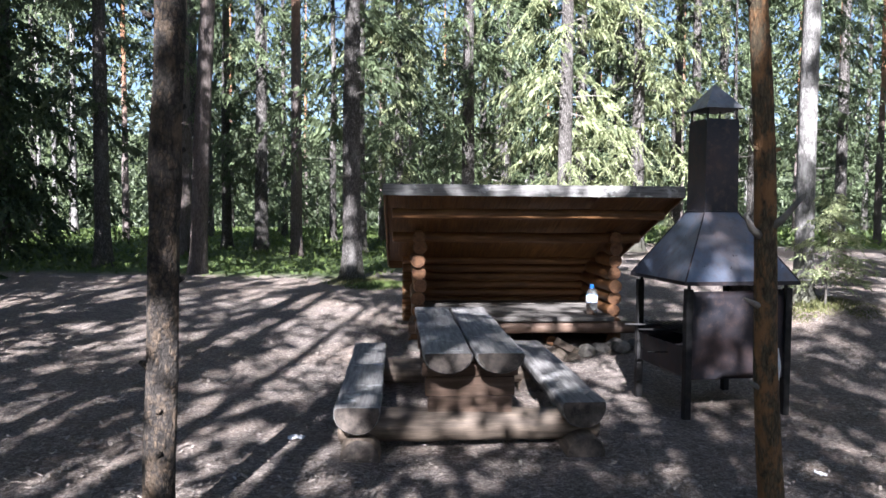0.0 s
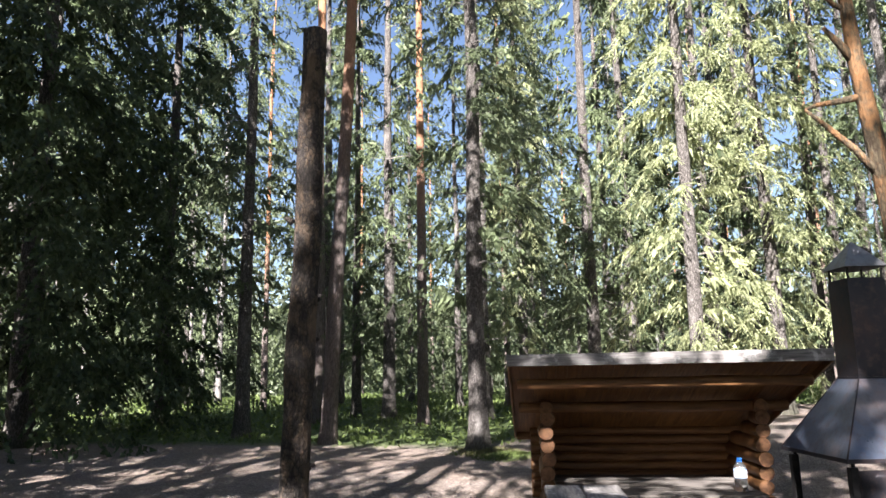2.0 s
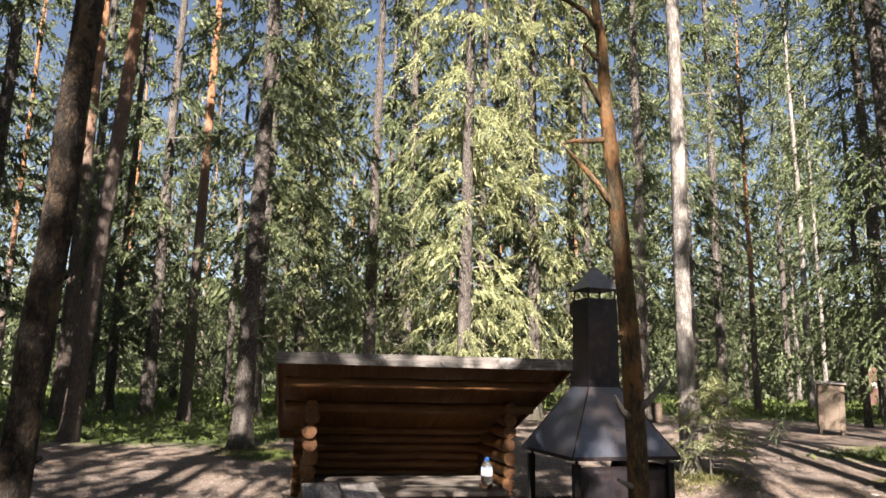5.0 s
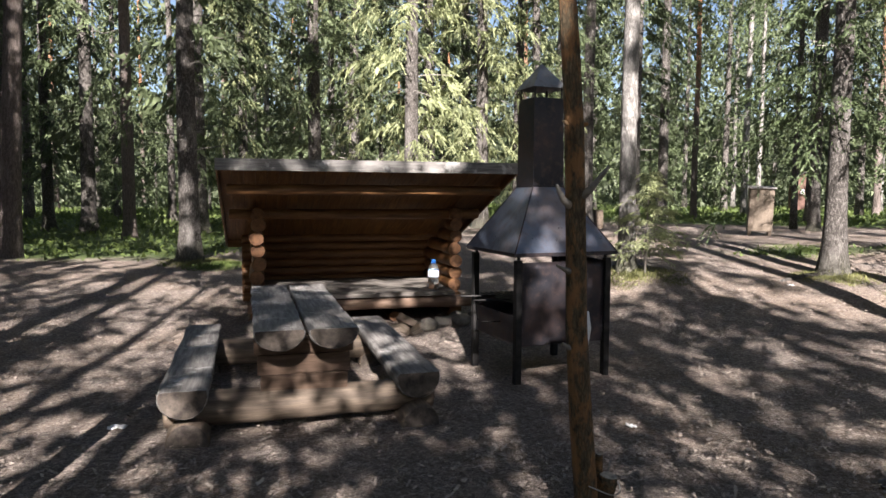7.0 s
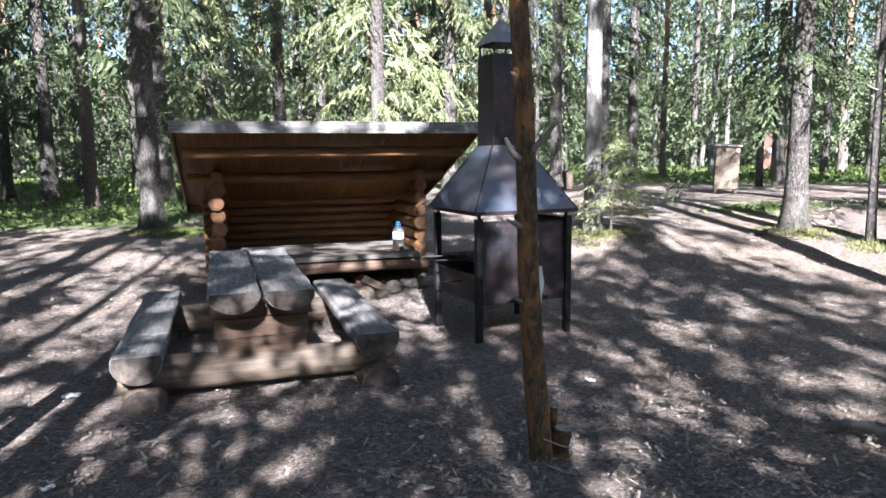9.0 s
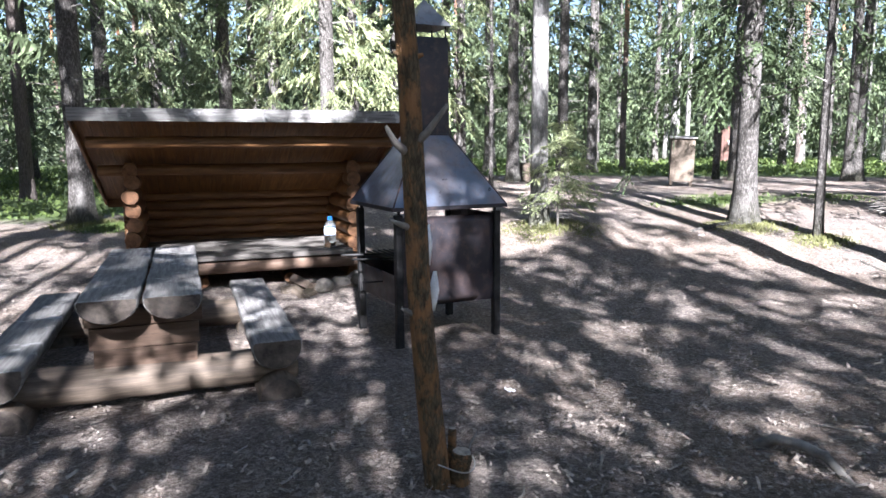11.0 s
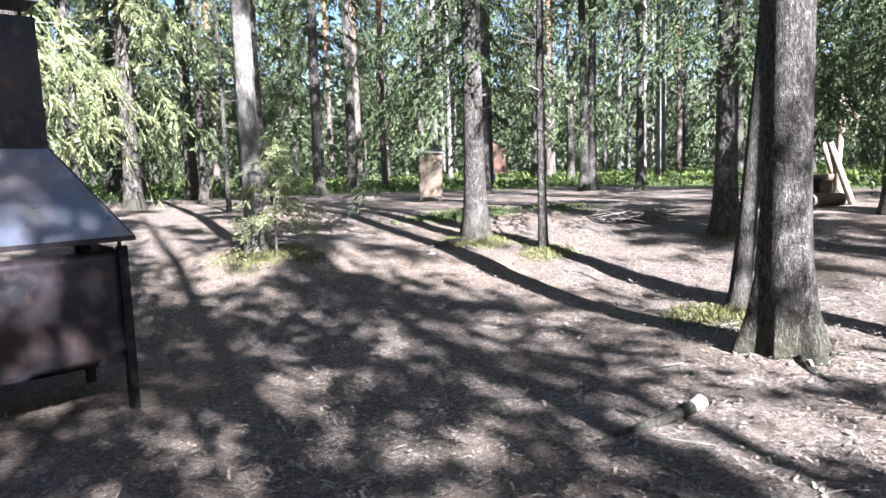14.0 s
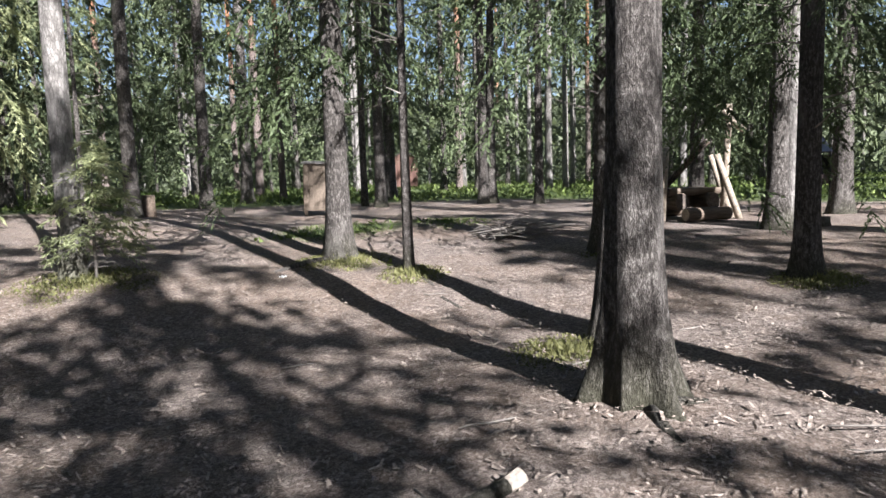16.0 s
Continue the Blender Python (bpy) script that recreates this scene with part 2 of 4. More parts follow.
# shaded copy of the spruce needles: the shade is put into the colour
NEEDLES_SHADED = leafy("shaded_spruce_needles", (0.013, 0.022, 0.009), (0.1, 0.135, 0.062), 0.25)
# fresh green, brightened in the colour itself to stand for full sunlight
NEEDLES_FRESH_LIT = leafy("fresh_sunlit_needles", (0.022, 0.036, 0.013), (0.42, 0.455, 0.245), 0.42)
PINE_NEEDLES = leafy("pine_needles", (0.045, 0.065, 0.035), (0.15, 0.175, 0.095), 0.25)
SHRUB = leafy("bilberry_leaves", (0.022, 0.04, 0.012), (0.17, 0.225, 0.065), 0.35)
FAR_NEEDLES = leafy("distant_needles", (0.014, 0.022, 0.01), (0.15, 0.178, 0.108), 0.25)
# dark green that paints the shade deep between the far trunks
FAR_GREEN_SHADE = plain("distant_wood_shade", (0.012, 0.018, 0.008), (0.06, 0.075, 0.03), 0.8, 1.0)
MOSS = leafy("moss_and_grass", (0.05, 0.055, 0.02), (0.2, 0.2, 0.08), 0.25)
CHIP = plain("wood_chips", (0.09, 0.072, 0.058), (0.38, 0.325, 0.275), 30, 0.9)
STONE = plain("grey_stone", (0.075, 0.066, 0.056), (0.2, 0.18, 0.155), 9, 0.9, relief=0.6, dist=0.02)
PALE_BOARD = wood("pale_old_board", (0.07, 0.055, 0.04), (0.14, 0.11, 0.082), (0.225, 0.185, 0.145), grain=(16, 0.9, 16))
BARN_RED = wood("faded_red_board", (0.06, 0.032, 0.025), (0.115, 0.062, 0.048), (0.19, 0.115, 0.09), grain=(16, 0.9, 16))
FRESH_LOG = wood("barked_pole_wood", (0.15, 0.12, 0.09), (0.3, 0.255, 0.2), (0.48, 0.43, 0.36), grain=(10, 0.8, 10))
PAPER = plain("crumpled_paper", (0.55, 0.54, 0.52), (0.8, 0.8, 0.79), 25, 0.85, relief=0.5)
BLUE_CAP = plain("blue_plastic", (0.03, 0.16, 0.5), (0.04, 0.2, 0.6), 5, 0.35)
LABEL_BLUE = plain("blue_label", (0.28, 0.4, 0.62), (0.4, 0.5, 0.7), 30, 0.45)
WHITE_PLASTIC = plain("white_plastic", (0.7, 0.71, 0.72), (0.82, 0.82, 0.82), 12, 0.4)
WIRE = plain("wire", (0.3, 0.29, 0.28), (0.45, 0.44, 0.42), 20, 0.5, 0.8)
CLEAR, cnt, cb = shader("clear_plastic", 0.08)
cb.inputs["Transmission Weight"].default_value, cb.inputs["IOR"].default_value = 0.95, 1.33
cb.inputs["Base Color"].default_value = (0.86, 0.93, 0.97, 1)


# ---- mesh helpers ----
def mesh_of(name, verts, faces, material, smooth=False, second=None, second_from=None):
    me = bpy.data.meshes.new(name)
    me.from_pydata(verts if isinstance(verts, list) else verts.tolist(), [], faces if isinstance(faces, list) else faces.tolist())
    me.materials.append(material)
    if second:
        me.materials.append(second)
        idx = np.zeros(len(me.polygons), dtype=np.int32)
        idx[second_from:] = 1
        me.polygons.foreach_set("material_index", idx)
    if smooth:
        flags = np.ones(len(me.polygons), dtype=bool)
        if second_from is not None:
            flags[second_from:] = False
        me.polygons.foreach_set("use_smooth", flags)
    me.update()
    return me


def hang(name, me, parent, label="", m=None):
    ob = new(name, me)
    ob.parent = parent
    if m is not None:
        ob.matrix_local = m
    return tagged(ob, label)


def part(name, bm, material, parent, label="", smooth=False):
    me = bpy.data.meshes.new(name)
    bm.to_mesh(me)
    bm.free()
    me.materials.append(material)
    if smooth:
        me.polygons.foreach_set("use_smooth", np.ones(len(me.polygons), dtype=bool))
    return hang(name, me, parent, label)


def thing(name, m, label, category, group="", kind=""):
    ob = new(name)
    ob.empty_display_size = 0.2
    ob.matrix_basis = m
    return tagged(ob, label, category, group, kind)


def block(size, centre=(0, 0, 0), edge=0.006, m=None, taper=None, wob=0.0, seed=0):
    """A bevelled block as a bmesh; taper narrows its foot in x."""
    bm = bmesh.new()
    bmesh.ops.create_cube(bm, size=1)
    for v in bm.verts:
        k = taper if taper and v.co.z < 0 else 1
        v.co = Vector((v.co.x * size[0] * k, v.co.y * size[1], v.co.z * size[2]))
    if edge:
        bmesh.ops.bevel(bm, geom=bm.edges[:], offset=edge, segments=2, affect="EDGES", profile=0.6)
    for v in bm.verts:
        if wob:
            v.co += noise.noise_vector(v.co * 4 + Vector((seed, 0, 0))) * wob
        v.co += Vector(centre)
    if m is not None:
        bm.transform(m)
    return bm


def tube(path, radii, sides=10, rough=0.0, seed=0.0, caps=True, lobes=None):
    """Rings round a path of points. Returns vertices, faces and the number of side faces."""
    path = [Vector(p) for p in path]
    verts, faces = [], []
    side = None
    for i, p in enumerate(path):
        ahead = (path[min(i + 1, len(path) - 1)] - path[max(i - 1, 0)]).normalized()
        if side is None:
            side = ahead.orthogonal().normalized()
            if abs(ahead.z) > 0.7:
                side = Vector((1, 0, 0))
        side = (side - ahead * side.dot(ahead)).normalized()
        up = ahead.cross(side)
        for k in range(sides):
            a = 2 * math.pi * k / sides
            d = side * math.cos(a) + up * math.sin(a)
            r = radii[i]
            if lobes:
                r += lobes(i, a)
            if rough:
                r *= 1 + rough * noise.noise(d * 1.6 + Vector((seed, seed * 0.7, i * 0.35)))
            verts.append(tuple(p + d * r))
    n = len(path)
    for i in range(n - 1):
        for k in range(sides):
            j = (k + 1) % sides
            faces.append((i * sides + k, i * sides + j, (i + 1) * sides + j, (i + 1) * sides + k))
    count = len(faces)
    if caps:
        faces.append(tuple(range(sides - 1, -1, -1)))
        faces.append(tuple(range((n - 1) * sides, n * sides)))
    return verts, faces, count


def joined(pieces):
    verts, faces = [], []
    for v, f in pieces:
        o = len(verts)
        verts += v
        faces += [tuple(i + o for i in face) for face in f]
    return verts, faces


def log_mesh(name, length, r0, r1, material, end, seed=0.0, sides=18, rough=0.07, steps=12, half=None):
    """A log along y from 0 to length. half: the height over its axis at which the top is sawn flat."""
    path = [(0.012 * noise.noise((seed, i * 0.6, 0)), length * i / steps, 0.012 * noise.noise((seed + 9, i * 0.6, 0))) for i in range(steps + 1)]
    radii = [(r0 + (r1 - r0) * i / steps) * (0.93 if i in (0, steps) else 1) for i in range(steps + 1)]
    path[0], path[-1] = (0, 0.0, 0), (0, length, 0)
    path.insert(1, (path[0][0], 0.018, path[0][2])), radii.insert(1, radii[1])
    path.insert(-1, (path[-1][0], length - 0.018, path[-1][2])), radii.insert(-1, radii[-2])
    v, f, n = tube(path, radii, sides, rough, seed)
    if half is not None:
        v = [(x, y, min(z, half + 0.004 * noise.noise((x * 9, y * 2.5, seed)))) for x, y, z in v]
    return mesh_of(name, v, f, material, True, end, n)


# ---- ground ----
def smooth(t):
    t = np.clip(t, 0, 1)
    return t * t * (3 - 2 * t)


def height(x, y):
    """The lie of the land: level round the fireplace, rising a little into the wood."""
    r = np.hypot(x - 1.5, y - 2.5)
    h = 0.62 * (0.55 + 0.45 * smooth((x + 3) / 6)) * smooth((r - 3.5) / 9)
    for cx, cy, a, s in ((4.6, 9.4, 0.18, 2.5), (6.45, 3.6, 0.10, 1.2), (7.5, 8.2, 0.06, 1.5)):
        h = h + a * np.exp(-((x - cx) ** 2 + (y - cy) ** 2) / s)
    return h


def ground_z(x, y):
    return float(height(np.array(float(x)), np.array(float(y))))


def build_ground():
    n = 256
    s = np.linspace(-1, 1, n)
    axis = 13 * s + 420 * np.sign(s) * np.abs(s) ** 7
    gx, gy = np.meshgrid(axis + 3.0, axis + 5.0, indexing="ij")
    gz = height(gx, gy)
    near = np.exp(-((gx - 3) ** 2 + (gy - 5) ** 2) / 200)
    for i in range(n):
        for j in range(n):
            p = (gx[i, j], gy[i, j], 0)
            if near[i, j] > 0.02:
                gz[i, j] += 0.05 * near[i, j] * noise.noise((p[0] * 0.5, p[1] * 0.5, 3)) + 0.022 * near[i, j] * noise.noise((p[0] * 2.3, p[1] * 2.3, 7)) + 0.010 * near[i, j] * noise.noise((p[0] * 7, p[1] * 7, 1))
            else:
                gz[i, j] += 0.25 * noise.noise((p[0] * 0.12, p[1] * 0.12, 5))
    idx = np.arange(n * n).reshape(n, n)
    faces = np.stack([idx[:-1, :-1], idx[1:, :-1], idx[1:, 1:], idx[:-1, 1:]], -1).reshape(-1, 4)
    me = mesh_of("ground", np.stack([gx, gy, gz], -1).reshape(-1, 3), faces, SOIL, True)
    cover = me.attributes.new("cover", "FLOAT", "POINT")
    cover.data.foreach_set("value", cover_at(gx, gy).ravel().astype(np.float32))
    tagged(new("ground", me), "trodden brown forest soil with needles and moss patches", "ground", kind="structure")


def cover_at(x, y):
    """How green the forest floor is: bare where people walk, moss and shrubs beyond."""
    left = smooth((-(x + 2.2) + 0.35 * (y - 9)) / 2.5) * smooth((y - 11.5) / 2.5)
    far = smooth((y + 0.55 * x - 24.5) / 4)
    right = smooth((x + 0.15 * y - 18) / 3)
    strip = 0.95 * np.exp(-(((x - 8.6) / 2.0) ** 2 + ((y - 11.0) / 0.8) ** 2))
    ring = sum(0.42 * np.exp(-((x - a) ** 2 + (y - b) ** 2) / c) for a, b, c in ((7.29, 8.75, 0.5), (7.55, 7.6, 0.3), (9.85, 4.4, 0.3), (6.9, 4.5, 0.35), (4.45, 9.3, 0.5), (-2.2, 12.2, 0.9)))
    back = smooth((-y - 9) / 4)
    return np.clip(np.maximum.reduce([left, far, right, strip, ring, back]), 0, 1) * 0.55


# ---- trees ----
def needles(rng, top, base, radius, branches, twigs, per, size=1.0, droop=0.55, gaps=0.0, low=0.75, broad=1.0, core=900, bias=0.9, strand=1.35, hang_down=0.75):
    """The needle sprays of a spruce as thin triangles on drooping branches. Returns vertices and faces."""
    u = rng.random(branches) ** bias
    h = base + (top - base) * u
    az = rng.random(branches) * 2 * np.pi
    length = radius * (low + (1 - low) * np.minimum(1, u * 6)) * (1 - u) ** 0.75 * (0.65 + 0.5 * rng.random(branches)) + 0.15
    keep = rng.random(branches) >= gaps
    h, az, length = h[keep], az[keep], length[keep]
    B = len(h)
    s = 0.12 + 0.88 * rng.random((B, twigs)) ** 0.75
    rise, fall = (rng.random((B, 1)) * 0.35), droop * (0.7 + 0.6 * rng.random((B, 1)))
    out = length[:, None] * s
    z = h[:, None] + length[:, None] * (rise * s - fall * s**2)
    ca, sa = np.cos(az)[:, None], np.sin(az)[:, None]
    root = np.stack([ca * out, sa * out, z], -1)
    side = np.where(rng.random((B, twigs)) < 0.5, -1.0, 1.0)
    tl = size * strand * (0.10 + 0.22 * rng.random((B, twigs))) * (1.15 - 0.4 * s) * np.minimum(1.4, 0.45 + length[:, None] * 0.4)
    dirs = np.stack([ca * 0.6 - sa * side * 0.75, sa * 0.6 + ca * side * 0.75, -hang_down * (0.3 + 1.1 * rng.random((B, twigs)))], -1)
    dirs = dirs + 0.25 * rng.standard_normal(dirs.shape)
    dirs /= np.linalg.norm(dirs, axis=-1, keepdims=True)
    k = (np.arange(per) + 0.4 * rng.random((B, twigs, per))) / per
    p = root[:, :, None] + dirs[:, :, None] * (tl[..., None] * k)[..., None]
    p[..., 2] -= 0.2 * (tl[..., None] * k**2)
    d = dirs[:, :, None] + 0.36 * rng.standard_normal(p.shape)
    d[..., 2] -= 0.2 * k
    d /= np.linalg.norm(d, axis=-1, keepdims=True)
    w = np.cross(d, rng.standard_normal(p.shape))
    w /= np.linalg.norm(w, axis=-1, keepdims=True)
    ln = size * (0.055 + 0.055 * rng.random(p.shape[:-1]))[..., None]
    wd = broad * size * (0.009 + 0.007 * rng.random(p.shape[:-1]))[..., None]
    tri = np.stack([p - w * wd, p + w * wd, p + d * ln], -2).reshape(-1, 3)
    # the dense dark inside of the crown: dead and shaded sprays close to the trunk
    c = max(0, int(core))
    if c:
        j = rng.integers(0, B, c)
        t = 0.1 + 0.5 * rng.random(c)
        o = length[j] * t
        q = np.stack([np.cos(az[j]) * o, np.sin(az[j]) * o, h[j] + length[j] * (rise[j, 0] * t - fall[j, 0] * t**2) - 0.1 * rng.random(c)], -1)
        e = np.stack([np.cos(az[j]), np.sin(az[j]), -0.7 - rng.random(c)], -1) + 0.5 * rng.standard_normal((c, 3))
        e /= np.linalg.norm(e, axis=1, keepdims=True)
        g = np.cross(e, rng.standard_normal((c, 3)))
        g /= np.linalg.norm(g, axis=1, keepdims=True)
        sz = (0.13 + 0.16 * rng.random(c))[:, None]
        tri = np.concatenate([tri, np.stack([q - g * sz * 0.2, q + g * sz * 0.2, q + e * sz], 1).reshape(-1, 3)])
    return tri, np.arange(len(tri)).reshape(-1, 3)


def sticks(rng, top, base, radius, count, thick=0.012):
    """Bare boughs from the trunk outwards, three-sided."""
    verts, faces = [], []
    for _ in range(count):
        h, a = base + (top - base) * rng.random(), rng.random() * 6.283
        ln = radius * (0.4 + 0.6 * rng.random()) * (1 - 0.6 * (h - base) / max(0.1, top - base))
        drop = -0.15 + 0.6 * rng.random()
        pts = [(math.cos(a) * ln * t, math.sin(a) * ln * t, h + ln * (0.15 * t - drop * t * t)) for t in (0, 0.4, 0.75, 1)]
        v, f, _ = tube(pts, [thick, thick * 0.75, thick * 0.5, thick * 0.15], 3, caps=False)
        o = len(verts)
        verts += v
        faces += [tuple(i + o for i in q) for q in f]
    return verts, faces


def trunk_mesh(name, rng, tall, r, material, sides=12, flare=0.6, steps=14, wave=0.03, lobe=0.0, boughs=0, bough_low=1.5, bough_radius=1.2):
    hs = [-0.12, 0.0, 0.08, 0.2, 0.4, 0.7, 1.2] + [1.2 + (tall - 1.2) * (i / steps) ** 1.1 for i in range(1, steps + 1)]
    sd = rng.random() * 50
    path = [(wave * h ** 0.5 * noise.noise((sd, h * 0.25, 0)) if h > 0 else 0, wave * h ** 0.5 * noise.noise((sd, 4, h * 0.25)) if h > 0 else 0, h) for h in hs]
    radii = [r * (1 - 0.9 * max(h, 0) / tall) * (1 + flare * math.exp(-max(h, 0) / 0.22)) for h in hs]
    ph = rng.random() * 6
    lobes = (lambda i, a: lobe * math.exp(-max(hs[i], 0) / 0.26) * (max(0, math.cos(6 * a + ph) + 0.5 * math.cos(2 * a + 1)) ** 1.5 - 0.3)) if lobe else None
    v, f, n = tube(path, radii, sides, 0.08, sd, caps=False, lobes=lobes)
    bv, bf = sticks(rng, tall * 0.75, bough_low, bough_radius, boughs) if boughs else ([], [])
    v, f = joined([(v, f), (bv, bf)])
    return mesh_of(name, v, f, material, True, TWIG, n)


SPECIES, LOW_KINDS = {}, ("spruce_dense", "overhead", "thin", "spruce_far_low")


def tree_kind(key, name, label, category, tall, r, material, crown=None, crown_material=None, boughs=0, lobe=0.0, sides=12, flare=0.6, bough_low=1.5, bough_radius=1.2, wave=0.03):
    rng = np.random.default_rng(abs(sum(ord(c) * (i + 3) for i, c in enumerate(key))))
    tm = trunk_mesh("trunk", rng, tall, r, material, sides, flare, wave=wave, lobe=lobe, boughs=boughs, bough_low=bough_low, bough_radius=bough_radius)
    cm = None
    if crown:
        v, f = needles(rng, tall, **crown)
        cm = mesh_of("crown", v, f, crown_material)
    SPECIES[key] = (name, label, category, tm, cm)


def plant(key, x, y, scale=1.0, turn=None, lean=(0, 0), label=None, group="", girth=None):
    name, text, category, tm, cm = SPECIES[key]
    turn = RNG.random() * 360 if turn is None else turn
    tree = thing(name, pose(x, y, ground_z(x, y) - 0.02, lean[0], lean[1], turn), label or text, category, group)
    tree.scale = (girth or scale, girth or scale, scale * (1.0 if key in LOW_KINDS else 1.3))
    hang("trunk", tm, tree)
    if cm:
        hang("crown", cm, tree)
    return tree


def define_trees():
    tree_kind("spruce_low", "spruce_tree", "tall spruce with drooping sunlit green boughs down low", "spruce", 17, 0.19, SPRUCE_BARK,
              dict(base=1.5, radius=2.9, branches=120, twigs=26, per=15, size=0.85, broad=1.6, strand=1.6, core=2600), NEEDLES, 30, sides=10)
    tree_kind("spruce_fresh", "spruce_tree", "tall bright green spruce with sunlight painted into its needles", "spruce", 16, 0.18, SPRUCE_BARK,
              dict(base=1.3, radius=2.6, branches=160, twigs=32, per=20, size=0.74, broad=1.45, strand=1.75, droop=0.7, core=2600), NEEDLES_FRESH_LIT, 60, sides=10)
    tree_kind("spruce_mid", "spruce_tree", "tall spruce with a bare lower trunk and dry twigs", "spruce", 18, 0.18, SPRUCE_BARK,
              dict(base=2.2, radius=2.4, branches=110, twigs=24, per=14, size=0.85, broad=1.6, strand=1.6, core=2200), NEEDLES, 70, sides=12, bough_low=1.3)
    tree_kind("spruce_high", "spruce_tree", "straight spruce with grey scaly bark and high crown", "spruce", 19, 0.18, SPRUCE_BARK,
              dict(base=5.2, radius=2.3, branches=100, twigs=24, per=6, size=1.35, broad=1.7), NEEDLES, 30, sides=14, bough_low=2.4, bough_radius=0.9)
    tree_kind("spruce_far", "spruce_tree", "slender spruce standing deep in the wood", "spruce", 17, 0.15, SPRUCE_BARK,
              dict(base=1.6, radius=2.1, branches=85, twigs=13, per=4, size=1.7, broad=2.2, core=500, bias=1.4), NEEDLES, 50, sides=7)
    tree_kind("spruce_far_low", "spruce_tree", "young spruce with boughs to the ground", "spruce", 9, 0.09, SPRUCE_BARK,
              dict(base=0.6, radius=1.6, branches=70, twigs=16, per=6, size=1.5, broad=1.9, core=400), NEEDLES, 10, sides=6)
    tree_kind("pine", "pine_tree", "tall pine, grey below and orange-barked above", "pine", 21, 0.17, PINE_BARK,
              dict(base=9.0, radius=2.4, branches=70, twigs=15, per=7, size=1.3, broad=1.7, droop=0.1, core=100, strand=1.0, hang_down=0.3), PINE_NEEDLES, 8, sides=12, flare=0.35, bough_low=6.0, bough_radius=1.0)
    tree_kind("pale", "birch_tree", "straight trunk with sunlight painted pale into its bark", "tree", 18, 0.13, PALE_SUNLIT_BARK,
              dict(base=6.0, radius=2.0, branches=90, twigs=16, per=4, size=1.5, broad=1.8, core=300), NEEDLES, 20, sides=10, flare=0.3, bough_low=4.0)
    tree_kind("thin", "young_tree", "thin bare young trunk among taller trees", "tree", 9, 0.06, SPRUCE_BARK,
              dict(base=3.6, radius=0.9, branches=60, twigs=12, per=6, size=0.9, core=0), NEEDLES, 20, sides=7, flare=0.25, bough_low=1.6, bough_radius=0.6)
    # spruce_dense and overhead: trees added out of view to block sun and sky
    tree_kind("spruce_dense", "spruce_tree", "unseen dense spruce added to shade the clearing", "spruce", 15.5, 0.18, SPRUCE_BARK,
              dict(base=3.0, radius=3.9, branches=58, twigs=17, per=4, size=1.7, broad=3.7, core=0, droop=0.35), NEEDLES, 20, sides=8)
    tree_kind("overhead", "pine_tree", "unseen tall pine added so that its wide crown blocks sun and sky", "pine", 21, 0.17, PINE_BARK,
              dict(base=11.5, radius=4.2, branches=74, twigs=16, per=4, size=1.8, broad=3.8, core=0, droop=0.15, hang_down=0.4), PINE_NEEDLES, 6, sides=10, flare=0.35, bough_low=8.0)
    tree_kind("spruce_dark", "spruce_tree", "spruce with heavy drooping boughs, shade painted dark into its needles", "spruce", 18, 0.2, SPRUCE_BARK,
              dict(base=1.2, radius=3.6, branches=210, twigs=24, per=9, size=1.3, droop=0.75, broad=2.8, core=9000, bias=1.2, low=0.9), NEEDLES_SHADED, 30, sides=10)
    tree_kind("spruce_hang", "spruce_tree", "spruce with low hanging boughs painted dark as if shaded, and a mossy foot", "spruce", 18, 0.15, SPRUCE_BARK,
              dict(base=1.9, radius=2.3, branches=130, twigs=28, per=14, size=0.66, broad=1.5, droop=0.7, core=0, bias=1.5, strand=2.1), NEEDLES_SHADED, 60, sides=16, bough_low=1.3, bough_radius=1.0, lobe=0.05)
    tree_kind("giant", "spruce_tree", "stout old spruce with spreading buttress roots", "spruce", 20, 0.155, SPRUCE_BARK,
              dict(base=5.6, radius=2.4, branches=110, twigs=18, per=6, size=1.35), NEEDLES, 26, lobe=0.12, sides=64, flare=0.4, bough_low=2.6, bough_radius=0.9, wave=0.012)


